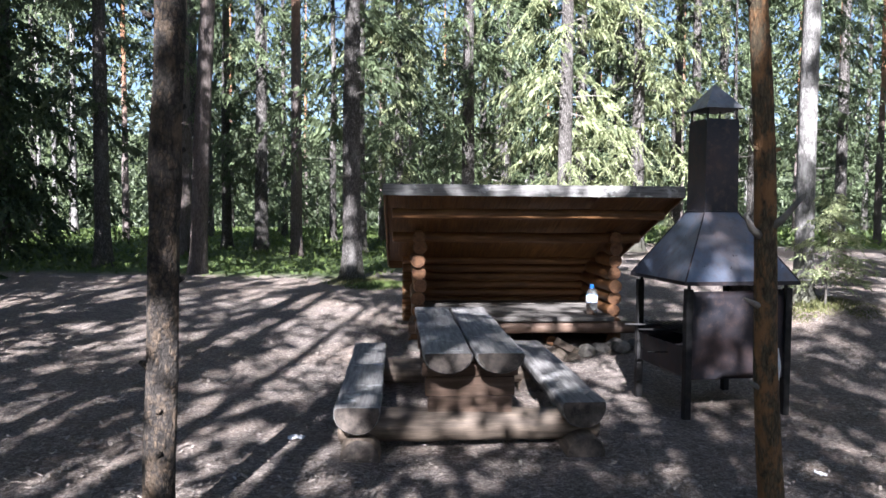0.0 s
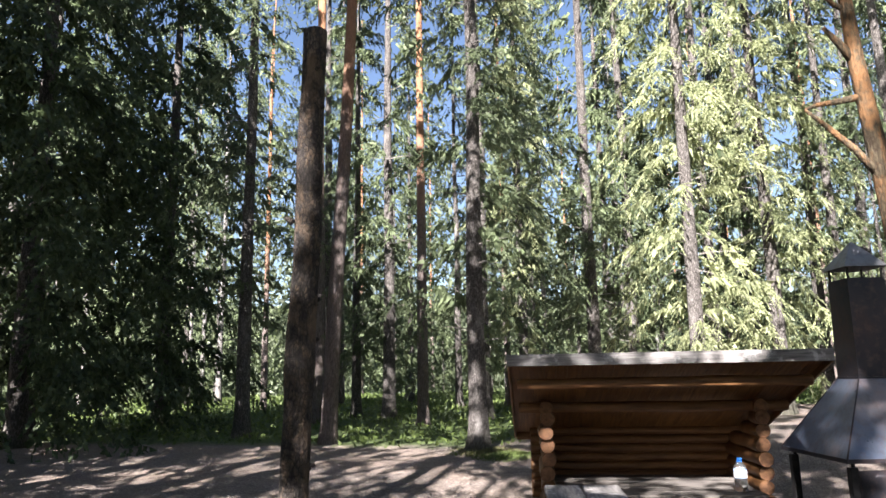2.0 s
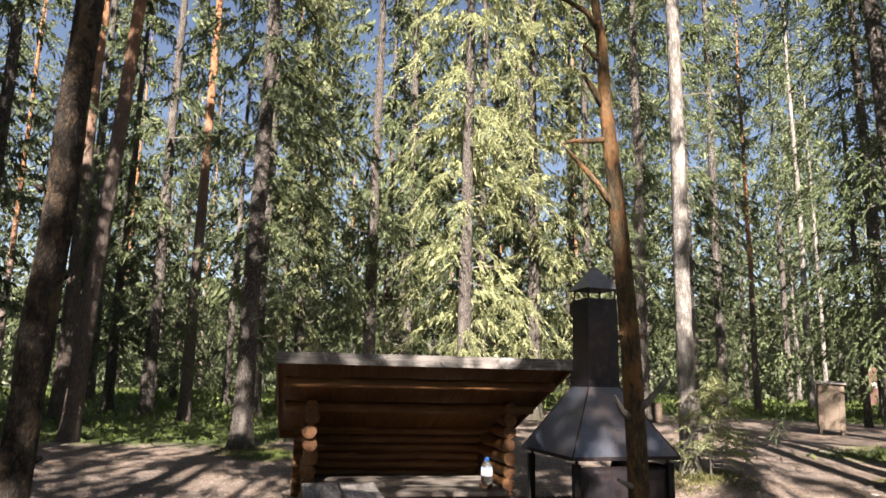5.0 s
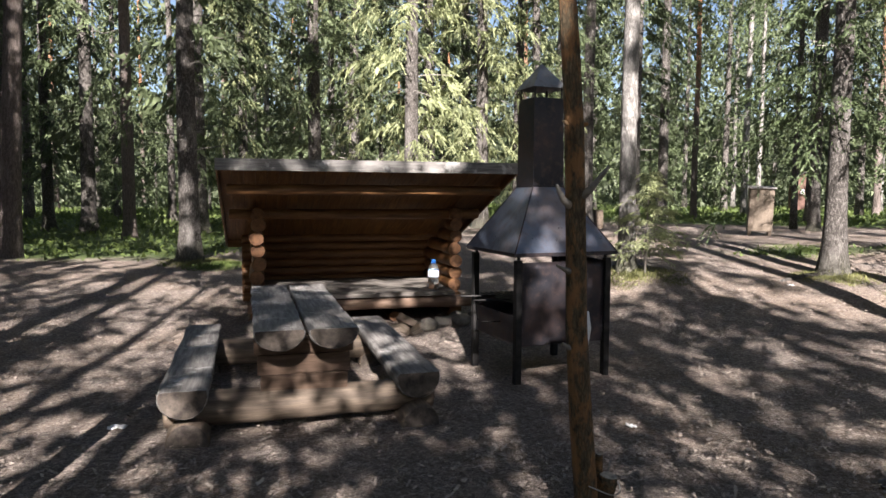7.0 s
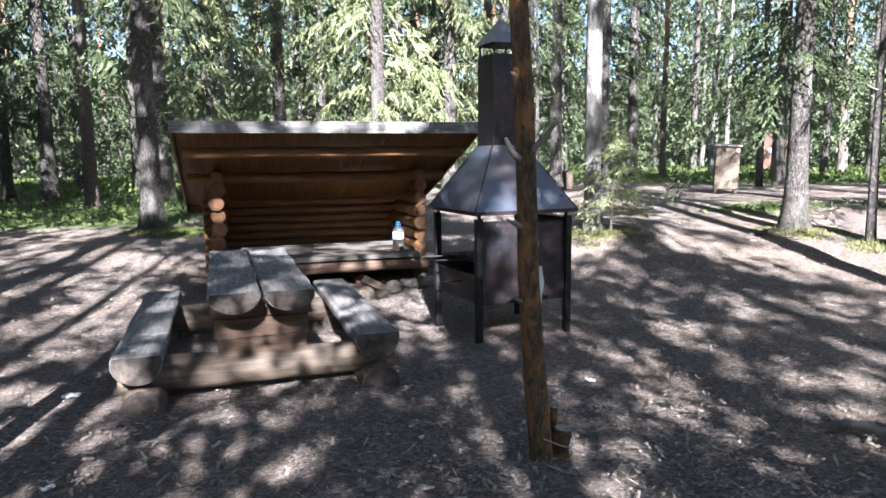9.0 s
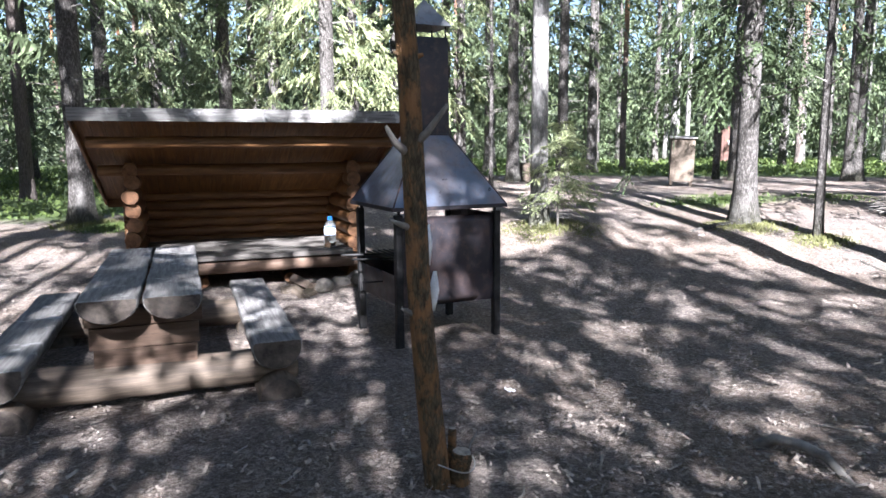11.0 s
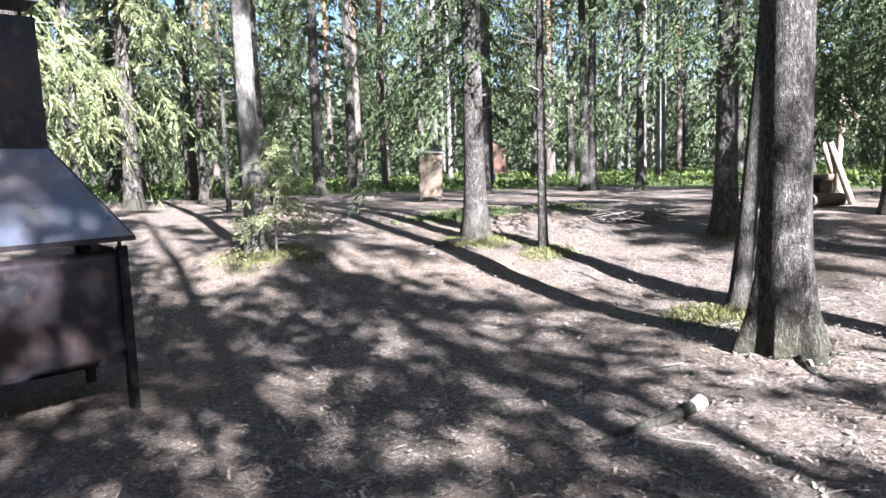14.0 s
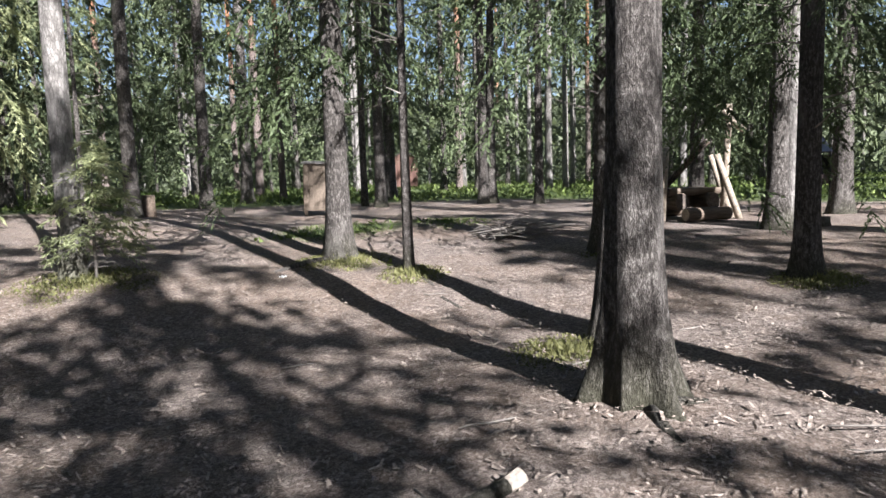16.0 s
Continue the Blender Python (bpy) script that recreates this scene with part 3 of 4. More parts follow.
def plant_wood():
    near = (
        ("pine", -8.7, 19.3, 1.2), ("pine", -5.2, 18.7, 0.95), ("spruce_high", -6.4, 28.0, 0.85),
        ("spruce_mid", -2.35, 12.6, 0.98), ("spruce_low", -8.7, 22.5, 0.9), ("pale", -21, 33.5, 1.3), ("pale", -27, 41, 1.3),
        # spruce_dark at (-9.8, 4.0) and (-12.0, 6.6): unseen, added to shade the left
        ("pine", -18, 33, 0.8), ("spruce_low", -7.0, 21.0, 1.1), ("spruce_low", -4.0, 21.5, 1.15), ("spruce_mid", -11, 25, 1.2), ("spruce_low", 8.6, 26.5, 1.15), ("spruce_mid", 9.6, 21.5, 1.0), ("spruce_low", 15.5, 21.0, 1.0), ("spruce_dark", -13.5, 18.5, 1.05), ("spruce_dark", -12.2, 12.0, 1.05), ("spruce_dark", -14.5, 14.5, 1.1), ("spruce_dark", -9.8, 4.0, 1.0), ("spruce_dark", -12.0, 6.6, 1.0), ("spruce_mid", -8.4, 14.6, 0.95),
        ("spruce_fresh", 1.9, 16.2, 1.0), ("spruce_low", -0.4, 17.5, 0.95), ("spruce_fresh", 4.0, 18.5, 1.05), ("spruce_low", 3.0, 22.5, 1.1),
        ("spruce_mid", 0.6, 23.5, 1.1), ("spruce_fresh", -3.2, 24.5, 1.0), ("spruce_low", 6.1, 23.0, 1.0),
        ("pale", 4.45, 9.35, 0.95), ("spruce_high", 6.95, 18.4, 0.92), ("spruce_high", 11.8, 24.2, 1.05), ("thin", 5.5, 15.5, 0.9),
        ("spruce_mid", 4.5, 30.5, 1.2), ("spruce_low", 5.2, 28.5, 1.1), ("spruce_far", 6.0, 20.5, 1.0),
        ("spruce_high", 12.5, 16.6, 0.75), ("spruce_high", 14.9, 15.4, 0.7), ("thin", 12.6, 17.6, 1.6), ("pine", 13.2, 24.5, 0.7),
        ("spruce_hang", 7.28, 8.78, 0.95), ("thin", 7.55, 7.65, 1.0), ("spruce_hang", 9.75, 6.75, 0.92), 
        ("giant", 6.42, 3.62, 1.0), ("spruce_hang", 9.85, 4.42, 0.75), ("spruce_hang", 12.2, 6.0, 0.9), ("pale", 12.45, 5.95, 0.7),
        ("spruce_high", 15.2, 15.4, 0.7), ("spruce_high", 15.65, 14.1, 0.6), ("pale", 13.0, 36.0, 1.1), ("spruce_low", 14.8, 6.4, 0.8),
        ("spruce_low", 17.0, 10.5, 0.85), ("spruce_mid", 16.2, 3.2, 0.9),
    )
    for key, x, y, s in near:
        plant(key, x, y, s)
    plant("pine", -5.67, 13.35, 1.0, 0, (0, 2.8))
    plant("spruce_high", 7.3, 4.64, 0.62, 0, (2.0, 4.0), "slim leaning spruce with a mossy foot beside a stout one", girth=0.42)
    rng = np.random.default_rng(21)
    placed = [(x, y) for _, x, y, _ in near] + [(-5.67, 13.35), (7.3, 4.64)]
    count = 0
    while count < 225:
        a, r = rng.uniform(-1.35, 2.05), 19 + 44 * rng.random() ** 0.8
        x, y = 1.5 + r * math.sin(a), 2.5 + r * math.cos(a)
        if any(math.hypot(x - p, y - q) < (2.0 if r < 34 else 2.6) for p, q in placed) or (r < 26 and 0.25 < a < 1.6):
            continue
        if 4 < x < 18 and 8 < y < 19 or abs(a - 0.62) < 0.05 and r < 46:
            continue
        placed.append((x, y))
        deep = ["spruce_far", "spruce_far", "spruce_far_low", "pale", "pale", "pine"] if 0.3 < a else ["spruce_far", "spruce_far", "spruce_far_low", "spruce_far_low", "pale", "pine"]
        key = rng.choice(deep if r > 24 else ["spruce_far", "spruce_far", "spruce_far_low"])
        plant(key, x, y, rng.uniform(0.8, 1.2), group="trees deep in the wood")
        count += 1
    # unseen trees, placed to cast the dapples and dim the sky light
    behind = ((1.1, -6.8), (-2.5, -8.9), (-13.5, -12), (-8.5, -11), (-3.6, -12.0), (1.0, -11), (4.3, -12.5), (10.2, -11), (14.8, -12.5), (19.5, -11), (-6.2, -15.5), (-1.4, -15), (8.0, -15.5), (4.1, -9.6), (-16, 0), (-15.5, 6), (21, 0), (-8.0, 0.8), (-10.0, -4.5), (-12.5, 1.5), (2.6, -7.6), (1.0, -8.4), (-3.2, -6.2), (-5.0, -8.2), (8.8, -10.8), (-7.0, -9.4))
    for x, y in ((-6.5, -5.5), (-1.5, -7), (15.6, -6.5), (-10.5, -1), (-5.5, -1.5), (12.2, -0.8), (17.5, -1.5), (-6.2, 2.0), (-3.4, -1.6), (7.2, -0.7), (9.6, 0.6), (12.6, 1.9)):
        plant("overhead", x, y, 0.95 + 0.1 * ((x * 3.7) % 1), (x * 53) % 360, group="trees behind the clearing")
    for x, y in behind:
        plant("spruce_dense", x, y, 0.9 + 0.2 * ((x * 7.3) % 1), (x * 97 + y * 31) % 360, group="trees behind the clearing")


def far_woods():
    """The wood beyond: one closed ring of boughs and trunks, thinning towards the top."""
    rng = np.random.default_rng(91)
    n = 200000
    a, r = rng.random(n) * 2 * np.pi, 50 + 38 * rng.random(n)
    x, y = 1.5 + r * np.sin(a), 2.5 + r * np.cos(a)
    lobe = np.sin(a * 57) + np.sin(a * 91 + 1) + np.sin(a * 133 + 2)
    z = 0.2 + (18.0 + 2.6 * lobe) * rng.random(n) ** 1.15
    p = np.stack([x, y, z], -1)
    d = rng.standard_normal((n, 3))
    d[:, 2] -= 0.6
    d /= np.linalg.norm(d, axis=1, keepdims=True)
    w = np.cross(d, rng.standard_normal((n, 3)))
    w /= np.linalg.norm(w, axis=1, keepdims=True)
    size = (0.34 + 0.5 * rng.random(n))[:, None]
    tri = np.stack([p - w * size * 0.3, p + w * size * 0.3, p + d * size], 1).reshape(-1, 3)
    # added plain sheet, coloured dark for the shade behind the boughs
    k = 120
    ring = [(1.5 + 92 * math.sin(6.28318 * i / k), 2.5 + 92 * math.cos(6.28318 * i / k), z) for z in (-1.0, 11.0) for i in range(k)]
    tagged(new("backdrop", mesh_of("backdrop", ring, [(i, (i + 1) % k, k + (i + 1) % k, k + i) for i in range(k)], FAR_GREEN_SHADE)), "added dark sheet painted as the shade of the distant wood between the trunks", "backdrop", kind="structure")
    tagged(new("far_woods", mesh_of("far_woods", tri, np.arange(3 * n).reshape(-1, 3), FAR_NEEDLES)), "dense spruce wood closing the view far off", "woods", kind="stuff")


def undergrowth():
    """Bilberry and grass on the unwalked forest floor, thickest beyond the clearing."""
    rng = np.random.default_rng(17)
    m = 380000
    a, r = rng.uniform(-1.5, 2.2, m), 8 + 42 * rng.random(m) ** 0.8
    x, y = 1.5 + r * np.sin(a), 2.5 + r * np.cos(a)
    patch = 0.5 + 0.5 * np.sin(x * 1.3 + 2 * np.sin(y * 0.7)) * np.sin(y * 1.1 + 1.5 * np.sin(x * 0.9))
    keep = rng.random(m) < np.clip(cover_at(x, y) * 1.9 - 0.25, 0, 1) ** 1.5 * (0.15 + 0.85 * patch) * 0.45
    x, y, r, patch = x[keep], y[keep], r[keep], patch[keep]
    n = len(x)
    tall = (0.05 + 0.13 * patch * rng.random(n)) * np.clip((r - 7) / 12, 0.35, 1.3)
    p = np.stack([x, y, height(x, y) + tall * rng.random(n)], -1)
    d = rng.standard_normal((n, 3))
    d[:, 2] = np.abs(d[:, 2]) + 0.3
    d /= np.linalg.norm(d, axis=1, keepdims=True)
    w = np.cross(d, rng.standard_normal((n, 3)))
    w /= np.linalg.norm(w, axis=1, keepdims=True)
    size = ((0.035 + 0.05 * rng.random(n)) * (0.7 + r / 30))[:, None]
    tri = np.stack([p - w * size * 0.5, p + w * size * 0.5, p + d * size * 1.5], 1).reshape(-1, 3)
    tagged(new("undergrowth", mesh_of("undergrowth", tri, np.arange(3 * n).reshape(-1, 3), SHRUB)), "bright green bilberry shrubs and grass between the trees", "undergrowth", kind="stuff")


def litter():
    """Chips, needles and bits of bark strewn over the trodden soil."""
    rng = np.random.default_rng(33)
    n = 62000
    r, a = 1.2 + 9.5 * rng.random(n) ** 0.8, rng.uniform(-1.5, 2.3, n)
    x, y = 1.5 + r * np.sin(a), 0.5 + r * np.cos(a)
    p = np.stack([x, y, height(x, y) + 0.012 + 0.012 * rng.random(n)], -1)
    t = rng.random(n) * 6.283
    ln, wd = 0.007 + 0.03 * rng.random(n) ** 4, 0.003 + 0.008 * rng.random(n) ** 1.5
    u = np.stack([np.cos(t), np.sin(t), 0.25 * rng.standard_normal(n)], -1) * ln[:, None]
    v = np.stack([-np.sin(t), np.cos(t), 0.25 * rng.standard_normal(n)], -1) * wd[:, None]
    quad = np.stack([p - u - v * 0.6, p + u - v, p + u * 1.2 + v * 0.7, p - u * 0.8 + v], 1).reshape(-1, 3)
    tagged(new("ground_litter", mesh_of("ground_litter", quad, np.arange(4 * n).reshape(-1, 4), CHIP)), "pale wood chips, bark bits and needles strewn on the soil", "litter", kind="stuff")


# ---- shelter ----
def build_shelter():
    m = pose(-0.73, 6.55, 0, 0, 0, 8.0)
    sh = thing("lean_to_shelter", m, "brown-stained log lean-to shelter with a slanting board roof and open front", "shelter")
    wide, run, slope, top = 2.99, 2.45, 0.36, 1.865
    tilt = math.atan(slope)
    under = lambda v: top - 0.14 - slope * v
    # roof: felt on top, boards beneath, barge boards and a grey front fascia
    along = run / math.cos(tilt)
    deck = Matrix.Translation((0, 0.03, top - 0.02)) @ Matrix.Rotation(-tilt, 4, "X")
    hang("roof_felt", mesh_from(block((wide + 0.04, along, 0.022), (wide / 2, along / 2, 0.0), 0.004)), sh, "dark mossy roof felt").matrix_local = deck
    sh.children[-1].data.materials.append(ROOF_FELT)
    rows = 26
    board = mesh_from(block((wide / rows - 0.003, along, 0.024), edge=0.003))
    board.materials.append(RED_WOOD)
    for i in range(rows):
        hang("roof_board", board, sh, m=deck @ pose(wide * (i + 0.5) / rows, along / 2, -0.026 - 0.002 * (i % 2)))
    fascia = part("fascia", block((0.026, wide + 0.06, 0.115), edge=0.005, wob=0.004), GREY_WOOD, sh, "weathered grey front fascia board")
    fascia.matrix_local = pose(wide / 2, 0.0, top - 0.055, 0, 0, 90)
    for u in (-0.012, wide + 0.012):
        p = part("barge_board", block((0.024, along, 0.11), (0, along / 2, 0), 0.004), RED_WOOD, sh)
        p.matrix_local = deck @ pose(u, 0, -0.05)
    back = part("back_fascia", block((0.024, wide, 0.1), edge=0.004), RED_WOOD, sh)
    back.matrix_local = pose(wide / 2, run, top - slope * run - 0.09, 0, 0, 90)
    for v, r in ((0.34, 0.055), (1.08, 0.06)):
        me = log_mesh("roof_beam", wide - 0.12, r, r, RED_LOG, RED_END, v, 14, 0.03)
        hang("roof_beam", me, sh, "round cross beam under the roof", pose(0.06, v, under(v) - r + 0.03, 0, 0, -90))
    # side walls of stacked logs; the ends show at the open front
    r = 0.08
    for u, s in ((0.36, 0), (2.63, 5)):
        z, i = 0.17, 0
        while z < 1.42:
            front = 1.0 + 0.03 * ((i * 7 + s) % 3 - 1)
            end = min(run - 0.05, (top - 0.16 - z - r) / slope)
            if end - front > 0.2:
                me = log_mesh("wall_log", end - front, r * 1.02, r, RED_LOG, RED_END, i * 1.7 + s, 14, 0.08, 8)
                hang("wall_log", me, sh, m=pose(u + 0.012 * ((i * 5 + s) % 3 - 1), front, z))
            elif end > front - 0.25:
                me = log_mesh("wall_log", 0.34, r, r, RED_LOG, RED_END, i * 1.7 + s, 14, 0.08, 4)
                hang("wall_log", me, sh, m=pose(u, front - 0.02, z - 0.03))
            z += 0.145
            i += 1
        post = part("corner_post", block((0.10, 0.10, under(0.95) - 1.22), edge=0.008), RED_WOOD, sh)
        post.matrix_local = pose(u, 1.10, (under(0.95) + 1.22) / 2)
    # back wall logs
    z, i = 0.17, 0
    while z < top - 0.12 - slope * (run - 0.2):
        me = log_mesh("wall_log", wide - 0.35, 0.06, 0.06, RED_LOG, RED_END, 40 + i * 2.3, 14, 0.07)
        hang("wall_log", me, sh, m=pose(0.175, run - 0.16, z + 0.04, 0, 0, -90))
        z += 0.108
        i += 1
    # sleeping platform of grey planks with a log along its front
    deck_z = 0.43
    n = 7
    for i in range(n):
        w = 1.62 / n
        p = part("platform_plank", block((w - 0.008, 2.12, 0.05), edge=0.006, wob=0.005, seed=i), PLANK_WOOD, sh)
        p.matrix_local = pose(1.495, 0.74 + w * (i + 0.5), deck_z - 0.025 + 0.003 * (i % 3), 0, 0, 90)
    me = log_mesh("sill_log", wide - 0.42, 0.075, 0.075, WORN_LOG, RED_END, 77, 16, 0.06, half=0.06)
    hang("sill_log", me, sh, "thick log under the platform edge", pose(0.24, 0.84, deck_z - 0.125, 0, 0, -90))
    for u in (0.3, 1.0, 1.9, 2.6):
        me = log_mesh("platform_bearer", 1.3, 0.06, 0.06, RED_LOG, RED_END, u, 10, 0.06, 4)
        hang("platform_bearer", me, sh, m=pose(u, 1.02, 0.11))
    for k, (u, v, s) in enumerate(((0.36, 0.98, 0.16), (2.62, 0.95, 0.17), (2.44, 0.86, 0.12), (0.36, 2.3, 0.16), (2.62, 2.3, 0.16))):
        st = hang("corner_stone", stone_mesh(s, 30 + k), sh, "grey corner stone under the logs")
        st.matrix_local = pose(u, v, 0.03)
    return m


def mesh_from(bm):
    me = bpy.data.meshes.new("mesh")
    bm.to_mesh(me)
    bm.free()
    return me


def stone_mesh(size, seed, flat=0.65, material=None):
    bm = bmesh.new()
    bmesh.ops.create_icosphere(bm, subdivisions=3, radius=size)
    for v in bm.verts:
        d = v.co.normalized()
        v.co = d * size * (1 + 0.35 * noise.noise(d * 1.3 + Vector((seed, 0, 0))) + 0.12 * noise.noise(d * 4 + Vector((0, seed, 0))))
        v.co.z *= flat
    me = mesh_from(bm)
    me.materials.append(material or STONE)
    me.polygons.foreach_set("use_smooth", np.ones(len(me.polygons), dtype=bool))
    return me


# ---- table with its benches ----
def build_table():
    m = pose(0.085, 5.15, 0, 0, 0, 8.3)
    tb = thing("picnic_table", m, "weathered grey half-log picnic table with two fixed log benches", "picnic table")
    for k, u in enumerate((-0.166, 0.166)):
        me = log_mesh("table_plank", 2.2, 0.158, 0.158, GREY_WOOD, LOG_END, 3 + k * 5, 24, 0.02, half=0.02)
        hang("table_plank", me, tb, "split half log, flat side up", pose(u, -1.1, 0.685) @ Matrix.Diagonal((1, 1, 0.75, 1)))
    for v in (-0.78, 0.82):
        z = 0.235
        for k, (w, h) in enumerate(((0.56, 0.13), (0.60, 0.13), (0.64, 0.10))):
            p = part("support_board", block((0.14, w, h - 0.004), edge=0.008, wob=0.006, seed=k + v * 9), WORN_LOG, tb)
            p.matrix_local = pose(0, v, z + h / 2, 0, 0, 90)
            z += h
        me = log_mesh("cross_log", 1.74, 0.115, 0.105, LOG_GREY, LOG_END, 11 + v, 22, 0.06)
        hang("cross_log", me, tb, "heavy round cross log carrying the benches", pose(-0.87, v - 0.02, 0.165, 0, 0, -90))
        for k, u in enumerate((-0.72, 0.74)):
            me = log_mesh("foot_log", 0.36, 0.13, 0.13, LOG_GREY, LOG_END, 21 + k + v, 20, 0.05, 4)
            hang("foot_log", me, tb, "short half-buried log foot", pose(u, v - 0.27 if v < 0 else v - 0.1, 0.02))
    for k, (u, turn) in enumerate(((-0.735, 0.0), (0.735, 0.0))):
        me = log_mesh("bench", 2.22, 0.15, 0.145, GREY_WOOD, LOG_END, 31 + k * 7, 22, 0.05, half=0.03)
        hang("bench", me, tb, "half-log bench seat worn pale at the end", pose(u, -1.08 if k == 0 else -1.0, 0.325, 0, 0, turn))


# ---- grill hut of sheet steel ----
def frustum(a, b, z0, z1, thick=0.006):
    """Four sloping sheets between squares of half side a at z0 and b at z1, open above and below."""
    v, f = [], []
    for s, z, h in ((0, z0, a), (0, z1, b), (thick, z0, a), (thick, z1, b)):
        for x, y in ((-1, -1), (1, -1), (1, 1), (-1, 1)):
            v.append((x * (h - s), y * (h - s), z - s * 0.6))
    for k in range(4):
        j = (k + 1) % 4
        f += [(k, j, 4 + j, 4 + k), (8 + j, 8 + k, 12 + k, 12 + j), (k, 8 + k, 8 + j, j), (4 + k, 4 + j, 12 + j, 12 + k)]
    return v, f


def build_stove():
    m = pose(2.123, 5.602, 0, 0, 0, 14.0)
    st = thing("outdoor_fireplace", m, "dark burnt steel outdoor grill fireplace with a pyramid hood and chimney", "fireplace")
    h = 0.413
    leg = mesh_from(block((0.055, 0.055, 1.06), edge=0.006))
    leg.materials.append(SOOT)
    rod = mesh_from(block((0.02, 0.02, 0.09), edge=0.002))
    rod.materials.append(SOOT)
    for x in (-h, h):
        for y in (-h, h):
            hang("leg", leg, st, m=pose(x, y, 0.49))
            hang("hood_rod", rod, st, m=pose(x * 0.98, y * 0.98, 1.05))
    # firebox: full sheets on three sides, a low one on the open side
    def sheet(w, z0, z1, place, label=""):
        bm = bmesh.new()
        bmesh.ops.create_grid(bm, x_segments=14, y_segments=12, size=0.5)
        for v in bm.verts:
            x, z = v.co.x * w, v.co.y
            v.co = Vector((x, 0.012 * noise.noise((x * 2.2 + place[0] * 3, z * 2.5, place[1] * 5)), (z0 + z1) / 2 + z * (z1 - z0)))
        bmesh.ops.solidify(bm, geom=bm.faces[:], thickness=0.006)
        p = part("side_panel", bm, STEEL, st, label, True)
        p.matrix_local = pose(*place)
        return p
    sheet(2 * h - 0.03, 0.33, 1.0, (0, -h - 0.004, 0, 0, 0, 0), "rust-brown steel side sheet")
    sheet(2 * h - 0.03, 0.33, 1.0, (h + 0.004, 0, 0, 0, 0, 90))
    sheet(2 * h - 0.03, 0.33, 0.62, (0, h + 0.004, 0, 0, 0, 0))
    sheet(2 * h - 0.03, 0.33, 0.56, (-h, 0, 0, 0, 0, 90), "low sooty sheet on the open side")
    part("fire_bed", block((2 * h - 0.02, 2 * h - 0.02, 0.012), (0, 0, 0.42), 0.002), SOOT, st, "sooty steel fire bed")
    for k in range(9):
        bar = part("grate_bar", block((0.012, 2 * h - 0.05, 0.012), edge=0.002), SOOT, st)
        bar.matrix_local = pose(-0.37 + 0.05 * k, 0, 0.655)
    for y in (-0.16, 0.1):
        v, f, n = tube([(-0.36, y, 0.665), (-0.5, y, 0.67), (-0.68, y + 0.02, 0.675)], [0.008] * 3, 6)
        hang("grate_handle", mesh_of("grate_handle", v, f, SOOT, True), st)
    v, f, n = tube([(-0.46, -0.2, 0.5), (-0.62, -0.18, 0.5)], [0.007] * 2, 6)
    hang("grate_handle", mesh_of("grate_handle", v, f, SOOT, True), st)
    v, f = frustum(0.476, 0.142, 1.07, 1.607)
    hang("hood", mesh_of("hood", v, f, HOOD), st, "four-sided pyramid steel smoke hood with a blue sky sheen in its colour")
    for x, y in ((-1, -1), (1, -1), (1, 1), (-1, 1)):
        v, f, n = tube([(x * 0.474, y * 0.474, 1.072), (x * 0.143, y * 0.143, 1.607)], [0.006, 0.006], 6)
        hang("hood_seam", mesh_of("hood_seam", v, f, STEEL, True), st)
    for k in range(4):
        p = part("hood_lip", block((0.952, 0.006, 0.03), edge=0.001), STEEL, st)
        p.matrix_local = pose(0, 0, 1.065) @ pose(0, 0, 0, 0, 0, 90 * k) @ pose(0, -0.474, 0)
    v, f = frustum(0.143, 0.138, 1.60, 2.345)
    hang("chimney", mesh_of("chimney", v, f, STEEL), st, "square brown steel chimney pipe")
    p = part("collar", block((0.298, 0.298, 0.014), (0, 0, 1.610), 0.002), STEEL, st)
    rodc = mesh_from(block((0.012, 0.012, 0.1), edge=0.001))
    rodc.materials.append(SOOT)
    for x in (-0.125, 0.125):
        for y in (-0.125, 0.125):
            hang("cap_rod", rodc, st, m=pose(x, y, 2.39))
    v, f = frustum(0.165, 0.006, 2.43, 2.64)
    hang("chimney_cap", mesh_of("chimney_cap", v, f, ZINC), st, "grey pyramid rain cap")
    bm = bmesh.new()
    bmesh.ops.create_icosphere(bm, subdivisions=3, radius=0.1)
    for v in bm.verts:
        v.co += noise.noise_vector(v.co * 14) * 0.05
        v.co.z *= 0.5
    ash = part("ash_heap", bm, PAPER, st, "pale crumpled scraps on the fire bed", True)
    ash.matrix_local = pose(-0.3, -0.25, 0.47)
    copy_thing(st, pose(20.2, 9.7, ground_z(20.2, 9.7), 0, 0, 40))


